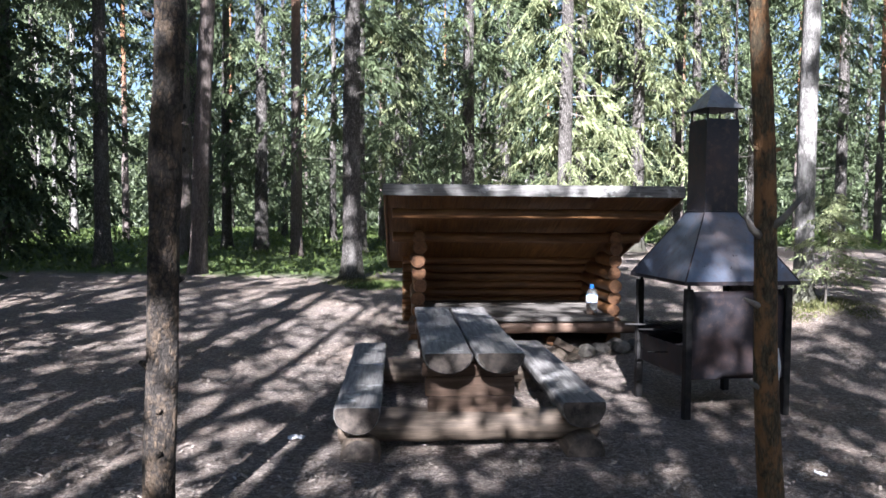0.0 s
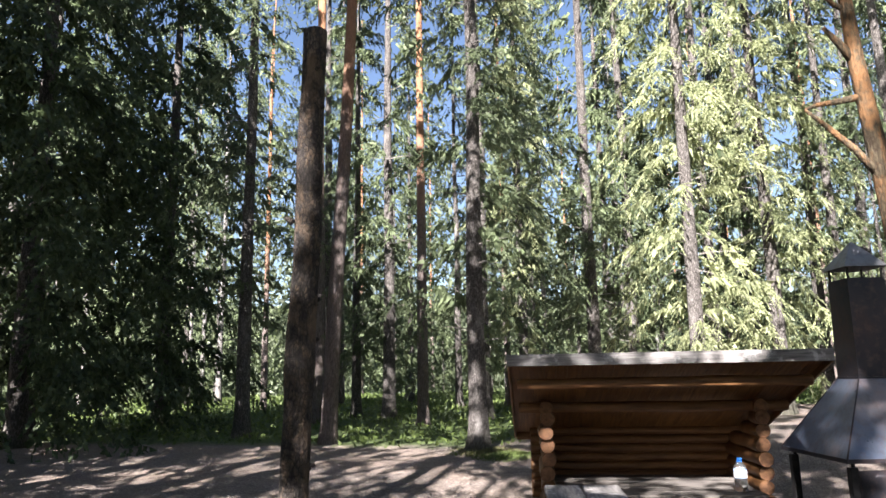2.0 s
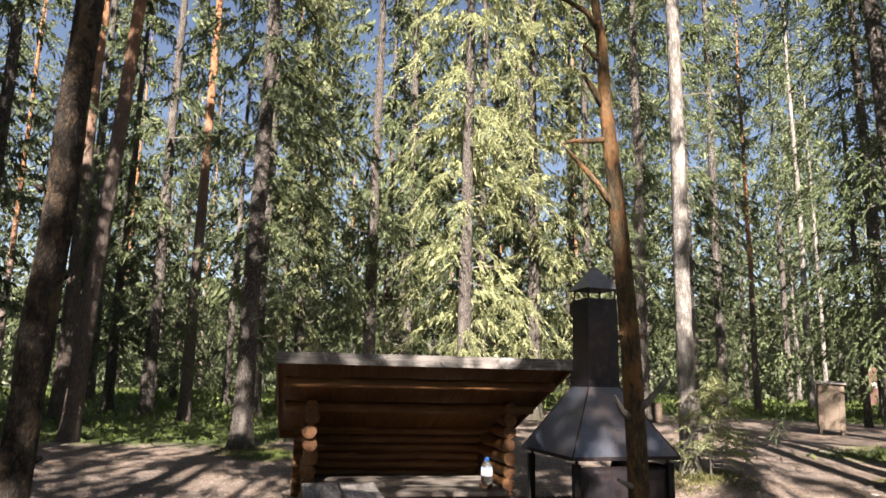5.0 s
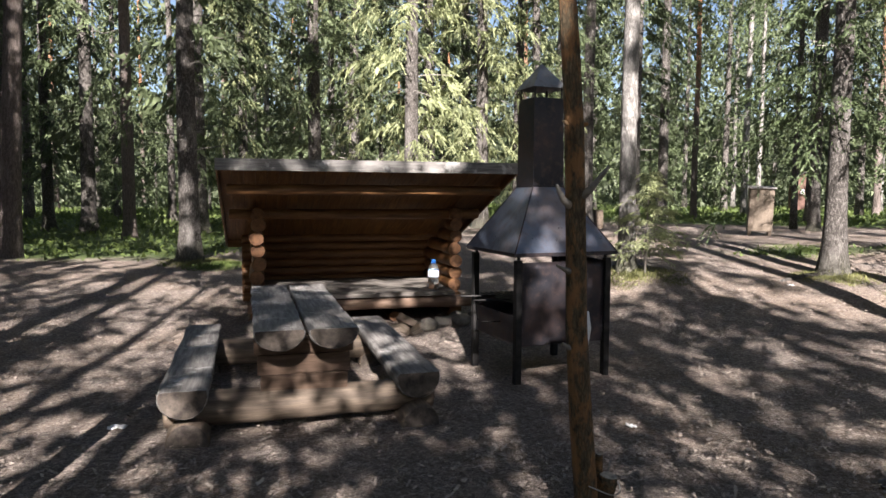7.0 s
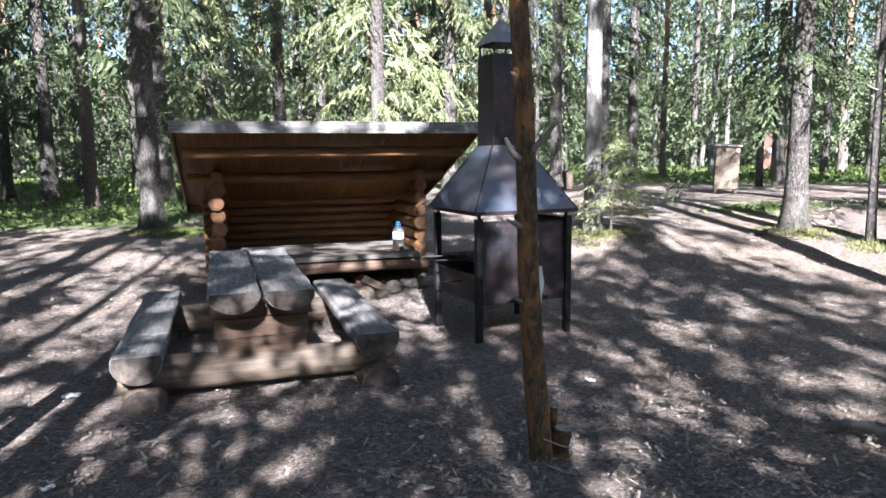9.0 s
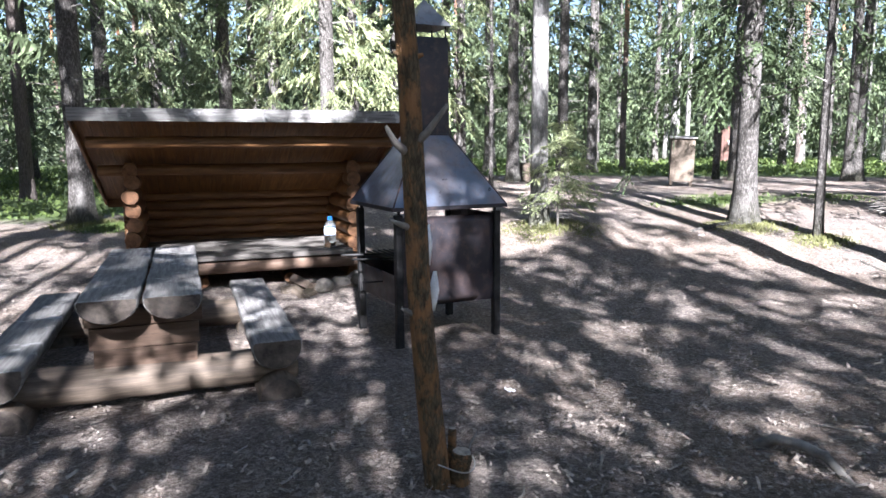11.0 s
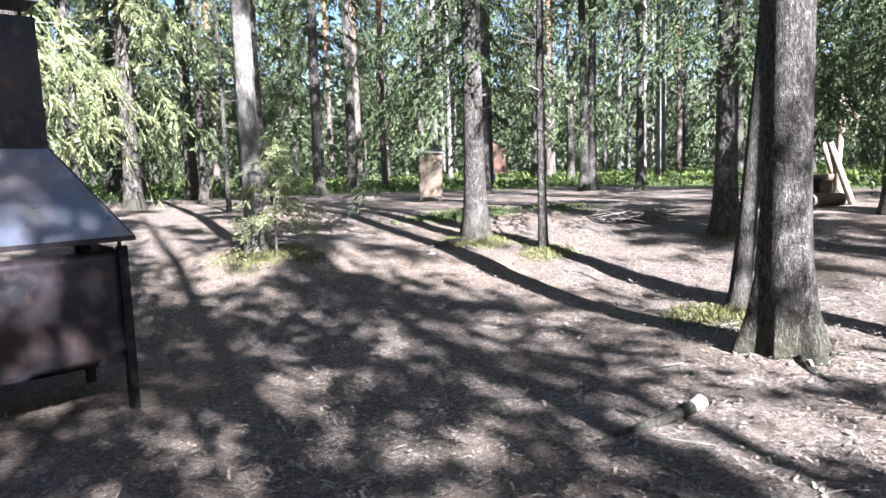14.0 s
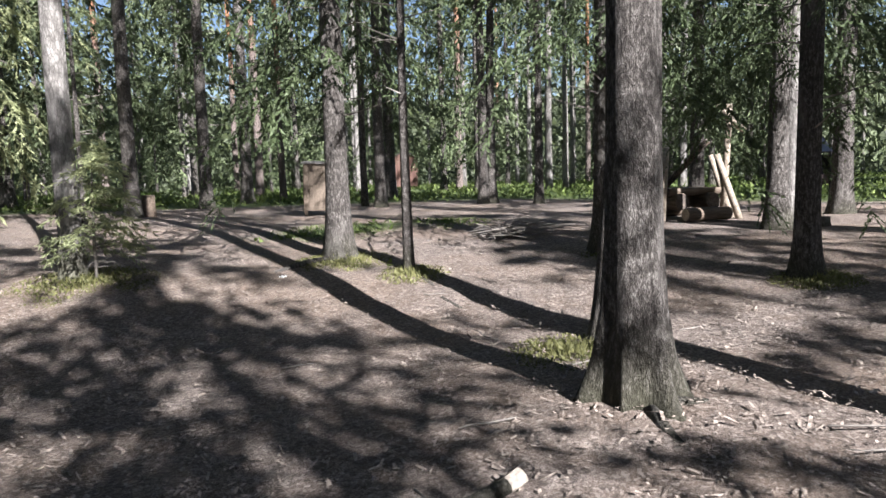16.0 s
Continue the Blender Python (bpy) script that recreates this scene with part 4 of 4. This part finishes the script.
# ---- the two poles nearest the walk ----
def build_poles():
    base = Vector((1.675, 2.985, 0))
    p = thing("bare_pole", pose(0, 0, 0), "peeled dead pine pole with broken branch stubs", "dead tree")
    pts = [base + Vector((0.012, 0, -0.1)), base, (1.63, 2.965, 0.45), (1.59, 2.94, 0.9), (1.575, 2.93, 1.35), (1.555, 2.92, 1.82), (1.53, 2.91, 2.15), (1.495, 2.9, 2.55), (1.455, 2.9, 3.0), (1.44, 2.9, 3.35), (1.40, 2.9, 3.66), (1.30, 2.89, 3.94), (1.19, 2.88, 4.15)]
    radii = [0.06, 0.058, 0.055, 0.052, 0.05, 0.047, 0.044, 0.04, 0.033, 0.026, 0.02, 0.015, 0.009]
    v, f, n = tube(pts, radii, 16, 0.09, 3.3)
    hang("trunk", mesh_of("trunk", v, f, POLE_BARK, True), p)
    def branch(pts, r, label="", material=POLE_BARK):
        v, f, n = tube(pts, [r * (1 - 0.65 * i / (len(pts) - 1)) for i in range(len(pts))], 8, 0.08, pts[0][2])
        hang("branch_stub", mesh_of("branch_stub", v, f, material, True), p, label)
    branch([(1.55, 2.92, 1.50), (1.62, 2.88, 1.56), (1.70, 2.85, 1.67)], 0.024, "bare grey branch stub", TWIG)
    branch([(1.55, 2.92, 1.48), (1.49, 2.87, 1.52), (1.45, 2.84, 1.585)], 0.022, "bare grey branch stub", TWIG)
    branch([(1.56, 2.93, 1.17), (1.51, 2.88, 1.19), (1.46, 2.85, 1.215)], 0.018, "bare grey branch stub", TWIG)
    branch([(1.61, 2.955, 0.78), (1.55, 2.92, 0.81), (1.51, 2.9, 0.835)], 0.018, "bare grey branch stub", TWIG)
    branch([(1.555, 2.92, 1.85), (1.61, 2.89, 1.87)], 0.02)
    branch([(1.55, 2.92, 1.85), (1.49, 2.89, 1.88)], 0.018)
    branch([(1.50, 2.9, 2.46), (1.40, 2.88, 2.6), (1.29, 2.87, 2.72), (1.22, 2.86, 2.79)], 0.02)
    branch([(1.47, 2.9, 2.84), (1.36, 2.88, 2.82), (1.27, 2.87, 2.81), (1.22, 2.86, 2.79)], 0.018)
    branch([(1.45, 2.9, 3.0), (1.40, 2.89, 3.08), (1.335, 2.88, 3.17)], 0.026)
    branch([(1.44, 2.9, 3.25), (1.39, 2.88, 3.27), (1.345, 2.88, 3.33), (1.39, 2.88, 3.38)], 0.014)
    branch([(1.43, 2.9, 3.42), (1.36, 2.89, 3.52), (1.24, 2.88, 3.58), (1.10, 2.87, 3.61), (1.0, 2.86, 3.65)], 0.018)
    for pts2, r2 in ((((1.63, 2.99, 1.0), (1.65, 3.04, 1.08), (1.655, 3.05, 1.17)), 0.02), (((1.65, 3.0, 0.8), (1.68, 3.05, 0.88), (1.685, 3.06, 0.96)), 0.022)):
        v, f, n = tube(pts2, [r2, r2 * 1.05, r2 * 0.35], 6, 0.2, r2 * 90)
        hang("branch_stub", mesh_of("branch_stub", v, f, PAPER, True), p, "pale splintered branch stub")
    # a sawn stake wired to its foot
    s = thing("stake", pose(1.775, 3.0, 0, 4, 6), "short split wooden stake wired to a pole", "stake")
    me = log_mesh("stake_wood", 0.22, 0.05, 0.045, POLE_BARK, DEAD_WOOD, 5, 10, 0.15, 5)
    hang("stake_wood", me, s, m=pose(0, 0, -0.08, 90, 0, 0))
    me = log_mesh("stake_split", 0.29, 0.026, 0.018, POLE_BARK, DEAD_WOOD, 8, 7, 0.2, 4)
    hang("stake_split", me, s, m=pose(-0.035, 0.03, -0.06, 86, 0, 30))
    ring = []
    for k in range(26):
        a = 2 * math.pi * k / 25
        ring.append((0.115 * math.cos(a) - 0.05, 0.085 * math.sin(a), 0.09 + 0.02 * math.sin(2 * a)))
    v, f, n = tube(ring, [0.0035] * len(ring), 5, caps=False)
    hang("wire_loop", mesh_of("wire_loop", v, f, WIRE, True), s, "loop of grey wire")
    # the other pole, sawn off at the top
    q = thing("bare_pole", pose(-1.21, 2.85, 0, 0, 0.6, 0), "standing dead trunk with flaking bark, sawn off on top", "dead tree")
    rng = np.random.default_rng(5)
    hs = [-0.1 + 3.6 * i / 20 for i in range(21)]
    pts = [(0.02 * noise.noise((1, h, 0)) + 0.02 * h, 0.02 * noise.noise((2, h, 0)), h) for h in hs]
    v, f, n = tube(pts, [0.077 - 0.0045 * h + 0.005 * noise.noise((7, h * 5, 0)) for h in hs], 24, 0.2, 9.1)
    hang("trunk", mesh_of("trunk", v, f, POLE_GREY, True, DEAD_WOOD, n), q)
    for k in range(15):
        z, a = 0.45 + 0.2 * k, rng.random() * 6.28
        v, f, n = tube([(0.012 * z + 0.06 * math.cos(a), 0.06 * math.sin(a), z), (0.012 * z + 0.10 * math.cos(a), 0.10 * math.sin(a), z + 0.02)], [0.02, 0.01], 7)
        hang("branch_stub", mesh_of("branch_stub", v, f, POLE_GREY, True), q)


define_trees()
build_ground()
plant_wood()
far_woods()
undergrowth()
litter()
build_shelter()
build_table()
build_stove()
build_poles()


# ---- small things ----
def build_bottle():
    b = thing("water_bottle", pose(1.46, 7.80, 0.436), "large clear plastic water bottle with a blue cap and label", "bottle")
    prof = [(0.0, 0.0), (0.055, 0.0), (0.064, 0.012), (0.065, 0.11), (0.061, 0.12), (0.065, 0.13), (0.065, 0.225), (0.055, 0.262), (0.03, 0.292), (0.021, 0.305), (0.021, 0.318)]
    def lathe(name, prof, material, label="", sides=24):
        v = [(r * math.cos(6.28318 * k / sides), r * math.sin(6.28318 * k / sides), z) for r, z in prof for k in range(sides)]
        f = [(i * sides + k, i * sides + (k + 1) % sides, (i + 1) * sides + (k + 1) % sides, (i + 1) * sides + k) for i in range(len(prof) - 1) for k in range(sides)]
        hang(name, mesh_of(name, v, f, material, True), b, label)
    lathe("bottle_body", prof, CLEAR)
    lathe("label_band", [(0.0662, 0.135), (0.0665, 0.15), (0.0665, 0.215), (0.0662, 0.222)], LABEL_BLUE, "printed blue paper label")
    lathe("label_panel", [(0.0672, 0.142), (0.0674, 0.144), (0.0674, 0.203), (0.0672, 0.205)], WHITE_PLASTIC, "white printed panel")
    lathe("cap", [(0.0, 0.342), (0.024, 0.342), (0.026, 0.338), (0.026, 0.312), (0.0235, 0.312)], BLUE_CAP, "blue screw cap")
    lathe("handle_ring", [(0.023, 0.300), (0.033, 0.302), (0.033, 0.308), (0.023, 0.309)], BLUE_CAP)


def build_firewood():
    spots = ((1.10, 7.36, 0.04, 20, 8), (1.16, 7.46, 0.045, 62, -6), (1.22, 7.33, 0.04, -35, 5), (1.13, 7.41, 0.12, 40, 12), (1.05, 7.47, 0.04, -70, 0))
    for k, (x, y, z, turn, tip) in enumerate(spots):
        w = thing("firewood", pose(x, y, z, tip, 0, turn), "split birch firewood piece with pale bark on the ground", "firewood", "firewood by the shelter")
        bm = bmesh.new()
        bmesh.ops.create_cone(bm, cap_ends=True, segments=3 + k % 2, radius1=0.065, radius2=0.055, depth=0.28)
        bm.transform(Matrix.Rotation(math.radians(90), 4, "X"))
        bmesh.ops.bevel(bm, geom=bm.edges[:], offset=0.006, segments=2, affect="EDGES")
        part("split_wood", bm, LOG_GREY if k % 2 else PALE_BOARD, w)
    for k, (x, y, s) in enumerate(((1.36, 7.42, 0.10), (1.78, 7.62, 0.11), (1.95, 7.72, 0.10))):
        st = new("boulder", stone_mesh(s, 60 + k, 0.75))
        st.matrix_basis = pose(x, y, ground_z(x, y) + s * 0.35, 0, 0, 40 * k)
        tagged(st, "rounded grey-brown stone lying before the shelter", "stone")


def build_litter_things():
    for k, (x, y, s) in enumerate(((-1.0, 4.40, 0.055), (-0.66, 3.05, 0.03), (6.35, 8.35, 0.07), (2.35, 4.05, 0.035))):
        bm = bmesh.new()
        bmesh.ops.create_grid(bm, x_segments=7, y_segments=5, size=s)
        for v in bm.verts:
            v.co.z = abs(0.5 * s * noise.noise((v.co.x * 40 + k, v.co.y * 40, 2)) + 0.006)
            v.co.y *= 0.6
        bmesh.ops.solidify(bm, geom=bm.faces[:], thickness=0.002)
        ob = part("paper_scrap", bm, PAPER, None, "", True)
        ob.matrix_basis = pose(x, y, ground_z(x, y) + 0.012, 0, 0, 35 * k)
        tagged(ob, "small crumpled scrap of white paper on the soil", "litter")
    for k, (pts, r, text) in enumerate((
            (((3.34, 3.04, -0.015), (3.41, 2.99, 0.04), (3.47, 2.88, 0.05), (3.50, 2.75, 0.045), (3.49, 2.56, -0.02)), 0.034, "grey bare root arching out of the soil"),
            (((4.5, 3.42, -0.03), (4.72, 3.39, 0.005), (4.93, 3.37, 0.03), (5.1, 3.35, 0.05), (5.25, 3.355, 0.065), (5.34, 3.36, 0.085)), 0.042, "broken grey root stub with a pale end"),
            (((7.5, 7.5, 0.32), (7.45, 7.1, 0.27), (7.25, 6.6, 0.2), (7.2, 6.1, 0.13), (7.0, 5.6, 0.05)), 0.04, "long dark surface root by a tree"),
            (((6.35, 8.6, 0.34), (6.8, 8.75, 0.42), (7.2, 8.7, 0.46)), 0.045, "dark surface root by a tree"),
            (((6.5, 3.45, 0.14), (6.85, 3.3, 0.075), (7.2, 3.25, 0.045), (7.6, 3.1, 0.0)), 0.04, "mossy root spreading from an old spruce"),
            (((6.35, 3.45, 0.13), (6.2, 3.2, 0.075), (6.15, 3.0, 0.04), (6.12, 2.8, 0.0)), 0.04, "mossy root spreading from an old spruce"))):
        v, f, n = tube(pts, [r * (0.5 + 0.6 * i / len(pts)) if k == 1 else r * (1 - 0.6 * i / len(pts)) for i in range(len(pts))], 10, 0.25, k * 3.0)
        tagged(new("tree_root", mesh_of("tree_root", v, f, TWIG if k < 1 else SPRUCE_BARK, True, DEAD_WOOD, n - (10 if k == 1 else 0))), text, "root")
    rng = np.random.default_rng(4)
    for k in range(46):
        x, y = rng.uniform(-3.5, 8), rng.uniform(2.2, 8)
        if (0.9 < x < 3.1 and 4.6 < y < 6.3) or (-1.2 < x < 1.5 and 3.5 < y):
            continue
        a, ln = rng.random() * 6.28, rng.uniform(0.10, 0.42)
        z = ground_z(x, y) + 0.014
        pts = [(x + math.cos(a) * ln * t + 0.02 * rng.standard_normal(), y + math.sin(a) * ln * t + 0.02 * rng.standard_normal(), z) for t in (0, 0.35, 0.7, 1)]
        v, f, n = tube(pts, [0.006, 0.006, 0.004, 0.002], 5)
        tagged(new("fallen_twig", mesh_of("fallen_twig", v, f, TWIG, True)), "dry grey twig lying on the soil", "twig", "twigs on the ground")


def tufts(name, label, x0, y0, spread, count, seed, material, tall=0.06):
    rng = np.random.default_rng(seed)
    r, a = spread * rng.random(count) ** 0.7, rng.random(count) * 6.283
    x, y = x0 + r * np.cos(a), y0 + r * np.sin(a)
    p = np.stack([x, y, height(x, y) + 0.005], -1)
    d = np.stack([0.6 * rng.standard_normal(count), 0.6 * rng.standard_normal(count), 0.6 + rng.random(count)], -1) * (tall * (0.4 + 0.8 * rng.random(count)) * (1.15 - r / spread))[:, None]
    w = np.cross(d, rng.standard_normal((count, 3)))
    w *= (0.006 + 0.008 * rng.random(count))[:, None] / np.linalg.norm(w, axis=1, keepdims=True)
    tri = np.stack([p - w, p + w, p + d], 1).reshape(-1, 3)
    tagged(new(name, mesh_of(name, tri, np.arange(3 * count).reshape(-1, 3), material)), label, "moss", kind="stuff")


def build_moss():
    for k, (x, y, s, n) in enumerate(((7.22, 8.62, 0.62, 2600), (7.5, 7.5, 0.42, 1300), (9.8, 4.3, 0.42, 1400), (6.9, 4.55, 0.5, 1700), (4.5, 9.1, 0.75, 2400), (-2.25, 12.4, 0.7, 2200), (-1.75, 11.9, 0.6, 2000), (9.7, 6.6, 0.4, 900), (8.4, 11.0, 1.1, 1500), (10.2, 10.6, 1.0, 900))):
        tufts("moss_cushion", "yellow-green moss and grass round a tree foot", x, y, s, n, 70 + k, MOSS if k not in (6, 8, 9) else SHRUB)


def build_sapling():
    x, y = 4.62, 9.1
    sp = thing("spruce_sapling", pose(x, y, ground_z(x, y)), "small bright green spruce sapling before a pale trunk", "sapling")
    rng = np.random.default_rng(12)
    v, f, n = tube([(0, 0, -0.05), (0.01, 0, 0.5), (0.03, 0.01, 1.0), (0.05, 0, 1.38)], [0.018, 0.015, 0.01, 0.003], 7, 0.1)
    bv, bf = sticks(rng, 1.1, 0.12, 0.6, 26, 0.005)
    v, f = joined([(v, f), (bv, bf)])
    hang("trunk", mesh_of("trunk", v, f, TWIG, True), sp)
    v, f = needles(rng, 1.45, 0.3, 0.48, 80, 12, 7, 0.62, droop=0.3, low=0.6, core=0, hang_down=0.35)
    hang("crown", mesh_of("crown", v, f, NEEDLES_FRESH_LIT), sp)


def build_bin_cabinet():
    x, y = 9.85, 14.8
    c = thing("bin_cabinet", pose(x, y, ground_z(x, y), 0, 1.5, -28), "narrow pale weathered wooden bin cabinet on short feet", "cabinet")
    for k in range(5):
        p = part("front_board", block((0.098, 0.022, 0.98), edge=0.004, wob=0.003, seed=k), PALE_BOARD, c)
        p.matrix_local = pose(-0.2 + 0.1 * k, -0.24, 0.60)
    for sx in (-0.25, 0.25):
        for k in range(4):
            p = part("side_board", block((0.022, 0.114, 0.98), edge=0.004), PALE_BOARD, c)
            p.matrix_local = pose(sx, -0.17 + 0.116 * k, 0.60)
        for sy in (-0.2, 0.2):
            p = part("foot", block((0.06, 0.06, 0.14), edge=0.004), LOG_GREY, c)
            p.matrix_local = pose(sx * 0.85, sy, 0.06)
    p = part("back_panel", block((0.5, 0.02, 0.98), edge=0.003), PALE_BOARD, c)
    p.matrix_local = pose(0, 0.24, 0.6)
    p = part("lid", block((0.6, 0.6, 0.03), edge=0.005), GREY_WOOD, c, "slightly sloping grey lid")
    p.matrix_local = pose(0, 0, 1.115, 4, 0, 0)


def build_outhouse():
    x, y = 26.2, 36.9
    h = thing("outhouse", pose(x, y, ground_z(x, y), 0, 0, -32), "small faded red board outhouse with a gabled roof", "outhouse")
    w, d, t = 1.5, 1.5, 1.75
    for k in range(8):
        p = part("front_board", block((w / 8 - 0.006, 0.025, t), edge=0.004), BARN_RED, h)
        p.matrix_local = pose(-w / 2 + w / 8 * (k + 0.5), -d / 2, t / 2 + 0.05)
    for sx in (-1, 1):
        p = part("side_wall", block((0.03, d, t), edge=0.004), BARN_RED, h)
        p.matrix_local = pose(sx * w / 2, 0, t / 2 + 0.05)
        p = part("roof_half", block((0.98, d + 0.3, 0.04), (sx * 0.42, 0, 0), 0.005), ROOF_FELT, h)
        p.matrix_local = pose(0, 0, t + 0.5) @ Matrix.Rotation(sx * math.radians(30), 4, "Y")
    p = part("back_wall", block((w, 0.03, t), edge=0.004), BARN_RED, h)
    p.matrix_local = pose(0, d / 2, t / 2 + 0.05)
    v = [(-w / 2, -d / 2 - 0.012, t + 0.05), (w / 2, -d / 2 - 0.012, t + 0.05), (0, -d / 2 - 0.012, t + 0.46), (-w / 2, -d / 2 + 0.012, t + 0.05), (w / 2, -d / 2 + 0.012, t + 0.05), (0, -d / 2 + 0.012, t + 0.46)]
    hang("gable", mesh_of("gable", v, [(0, 1, 2), (5, 4, 3), (0, 3, 4, 1), (1, 4, 5, 2), (2, 5, 3, 0)], BARN_RED), h)
    p = part("door", block((0.62, 0.03, 1.45), edge=0.005), BARN_RED, h, "plank door with a white notice")
    p.matrix_local = pose(-0.1, -d / 2 - 0.03, 0.8)
    q = part("notice", block((0.2, 0.006, 0.28), edge=0.001), WHITE_PLASTIC, p, "white paper notice")
    q.matrix_local = pose(0, -0.02, 0.35)


def build_far_table():
    x, y = 13.1, 7.75
    z = ground_z(x, y)
    tb = thing("log_table", pose(x, y, z, 0, 0, -20), "rustic log table with log seats beneath leaning peeled poles", "picnic table")
    for k in range(3):
        me = log_mesh("table_plank", 0.9, 0.1, 0.1, PALE_BOARD, LOG_END, 90 + k, 12, 0.05, 6, half=0.02)
        hang("table_plank", me, tb, m=pose(-0.75, -0.22 + 0.2 * k, 0.46, 0, 0, -90))
    for u in (-0.6, -0.05):
        me = log_mesh("support_log", 0.75, 0.13, 0.13, LOG_GREY, LOG_END, u, 12, 0.05, 4)
        hang("support_log", me, tb, m=pose(u, -0.4, 0.28))
    for v in (-0.62, 0.62):
        me = log_mesh("seat_log", 0.75, 0.1, 0.1, LOG_GREY, FRESH_LOG, v + 9, 14, 0.05, 6)
        hang("seat_log", me, tb, m=pose(-0.7, v, 0.1, 0, 0, -90))
    fr = thing("pole_frame", pose(x, y, z, 0, 0, -20), "frame of leaning peeled poles over a log table", "pole frame")
    poles = (((0.38, -0.45, -0.02), (0.10, -0.25, 0.98)), ((0.5, -0.1, -0.02), (0.25, 0.1, 0.98)), ((-0.95, -0.4, 0.0), (-0.75, -0.2, 1.1)), ((-0.7, 0.7, 0.0), (0.05, -0.1, 1.2)), ((0.1, -0.2, 1.72), (0.62, -0.2, 1.35)), ((0.42, 0.0, 0), (0.36, -0.2, 1.75)))
    for k, (a, b) in enumerate(poles):
        v, f, n = tube([a, [(p + q) / 2 for p, q in zip(a, b)], b], [0.055, 0.052, 0.048], 10, 0.06, k)
        hang("pole", mesh_of("pole", v, f, FRESH_LOG if k not in (3, 6) else POLE_GREY, True, DEAD_WOOD, n), fr)


def build_stumps():
    for x, y, r, t, mat, text in ((7.32, 18.55, 0.16, 0.5, LOG_GREY, "red-brown rotten tree stump beside a spruce"), (12.75, 5.7, 0.1, 0.12, SPRUCE_BARK, "low weathered stump among roots")):
        s = thing("tree_stump", pose(x, y, ground_z(x, y)), text, "stump")
        v, f, n = tube([(0, 0, -0.05), (0, 0, 0.05), (0.01, 0, t * 0.5), (0.015, 0, t)], [r * 1.3, r * 1.15, r, r * 0.92], 14, 0.15, x)
        hang("stump_wood", mesh_of("stump_wood", v, f, mat, True, DEAD_WOOD, n), s)
    x, y = 9.97, 8.5
    rng = np.random.default_rng(8)
    verts, faces = [], []
    for _ in range(130):
        a, ln = rng.random() * 6.28, rng.uniform(0.15, 0.4)
        c = Vector((0.32 * rng.standard_normal(), 0.25 * rng.standard_normal(), 0.02 + 0.12 * rng.random()))
        d = Vector((math.cos(a) * ln, math.sin(a) * ln, 0.15 * rng.standard_normal() * ln))
        v, f, _ = tube([c - d, c + d], [0.008, 0.004], 4)
        o = len(verts)
        verts += v
        faces += [tuple(i + o for i in q) for q in f]
    ob = new("brush_heap", mesh_of("brush_heap", verts, faces, TWIG))
    ob.matrix_basis = pose(x, y, ground_z(x, y))
    tagged(ob, "low heap of dry grey brushwood on the soil", "brushwood", kind="stuff")


build_bottle()
build_firewood()
build_litter_things()
build_moss()
build_sapling()
build_bin_cabinet()
build_outhouse()
build_far_table()
build_stumps()
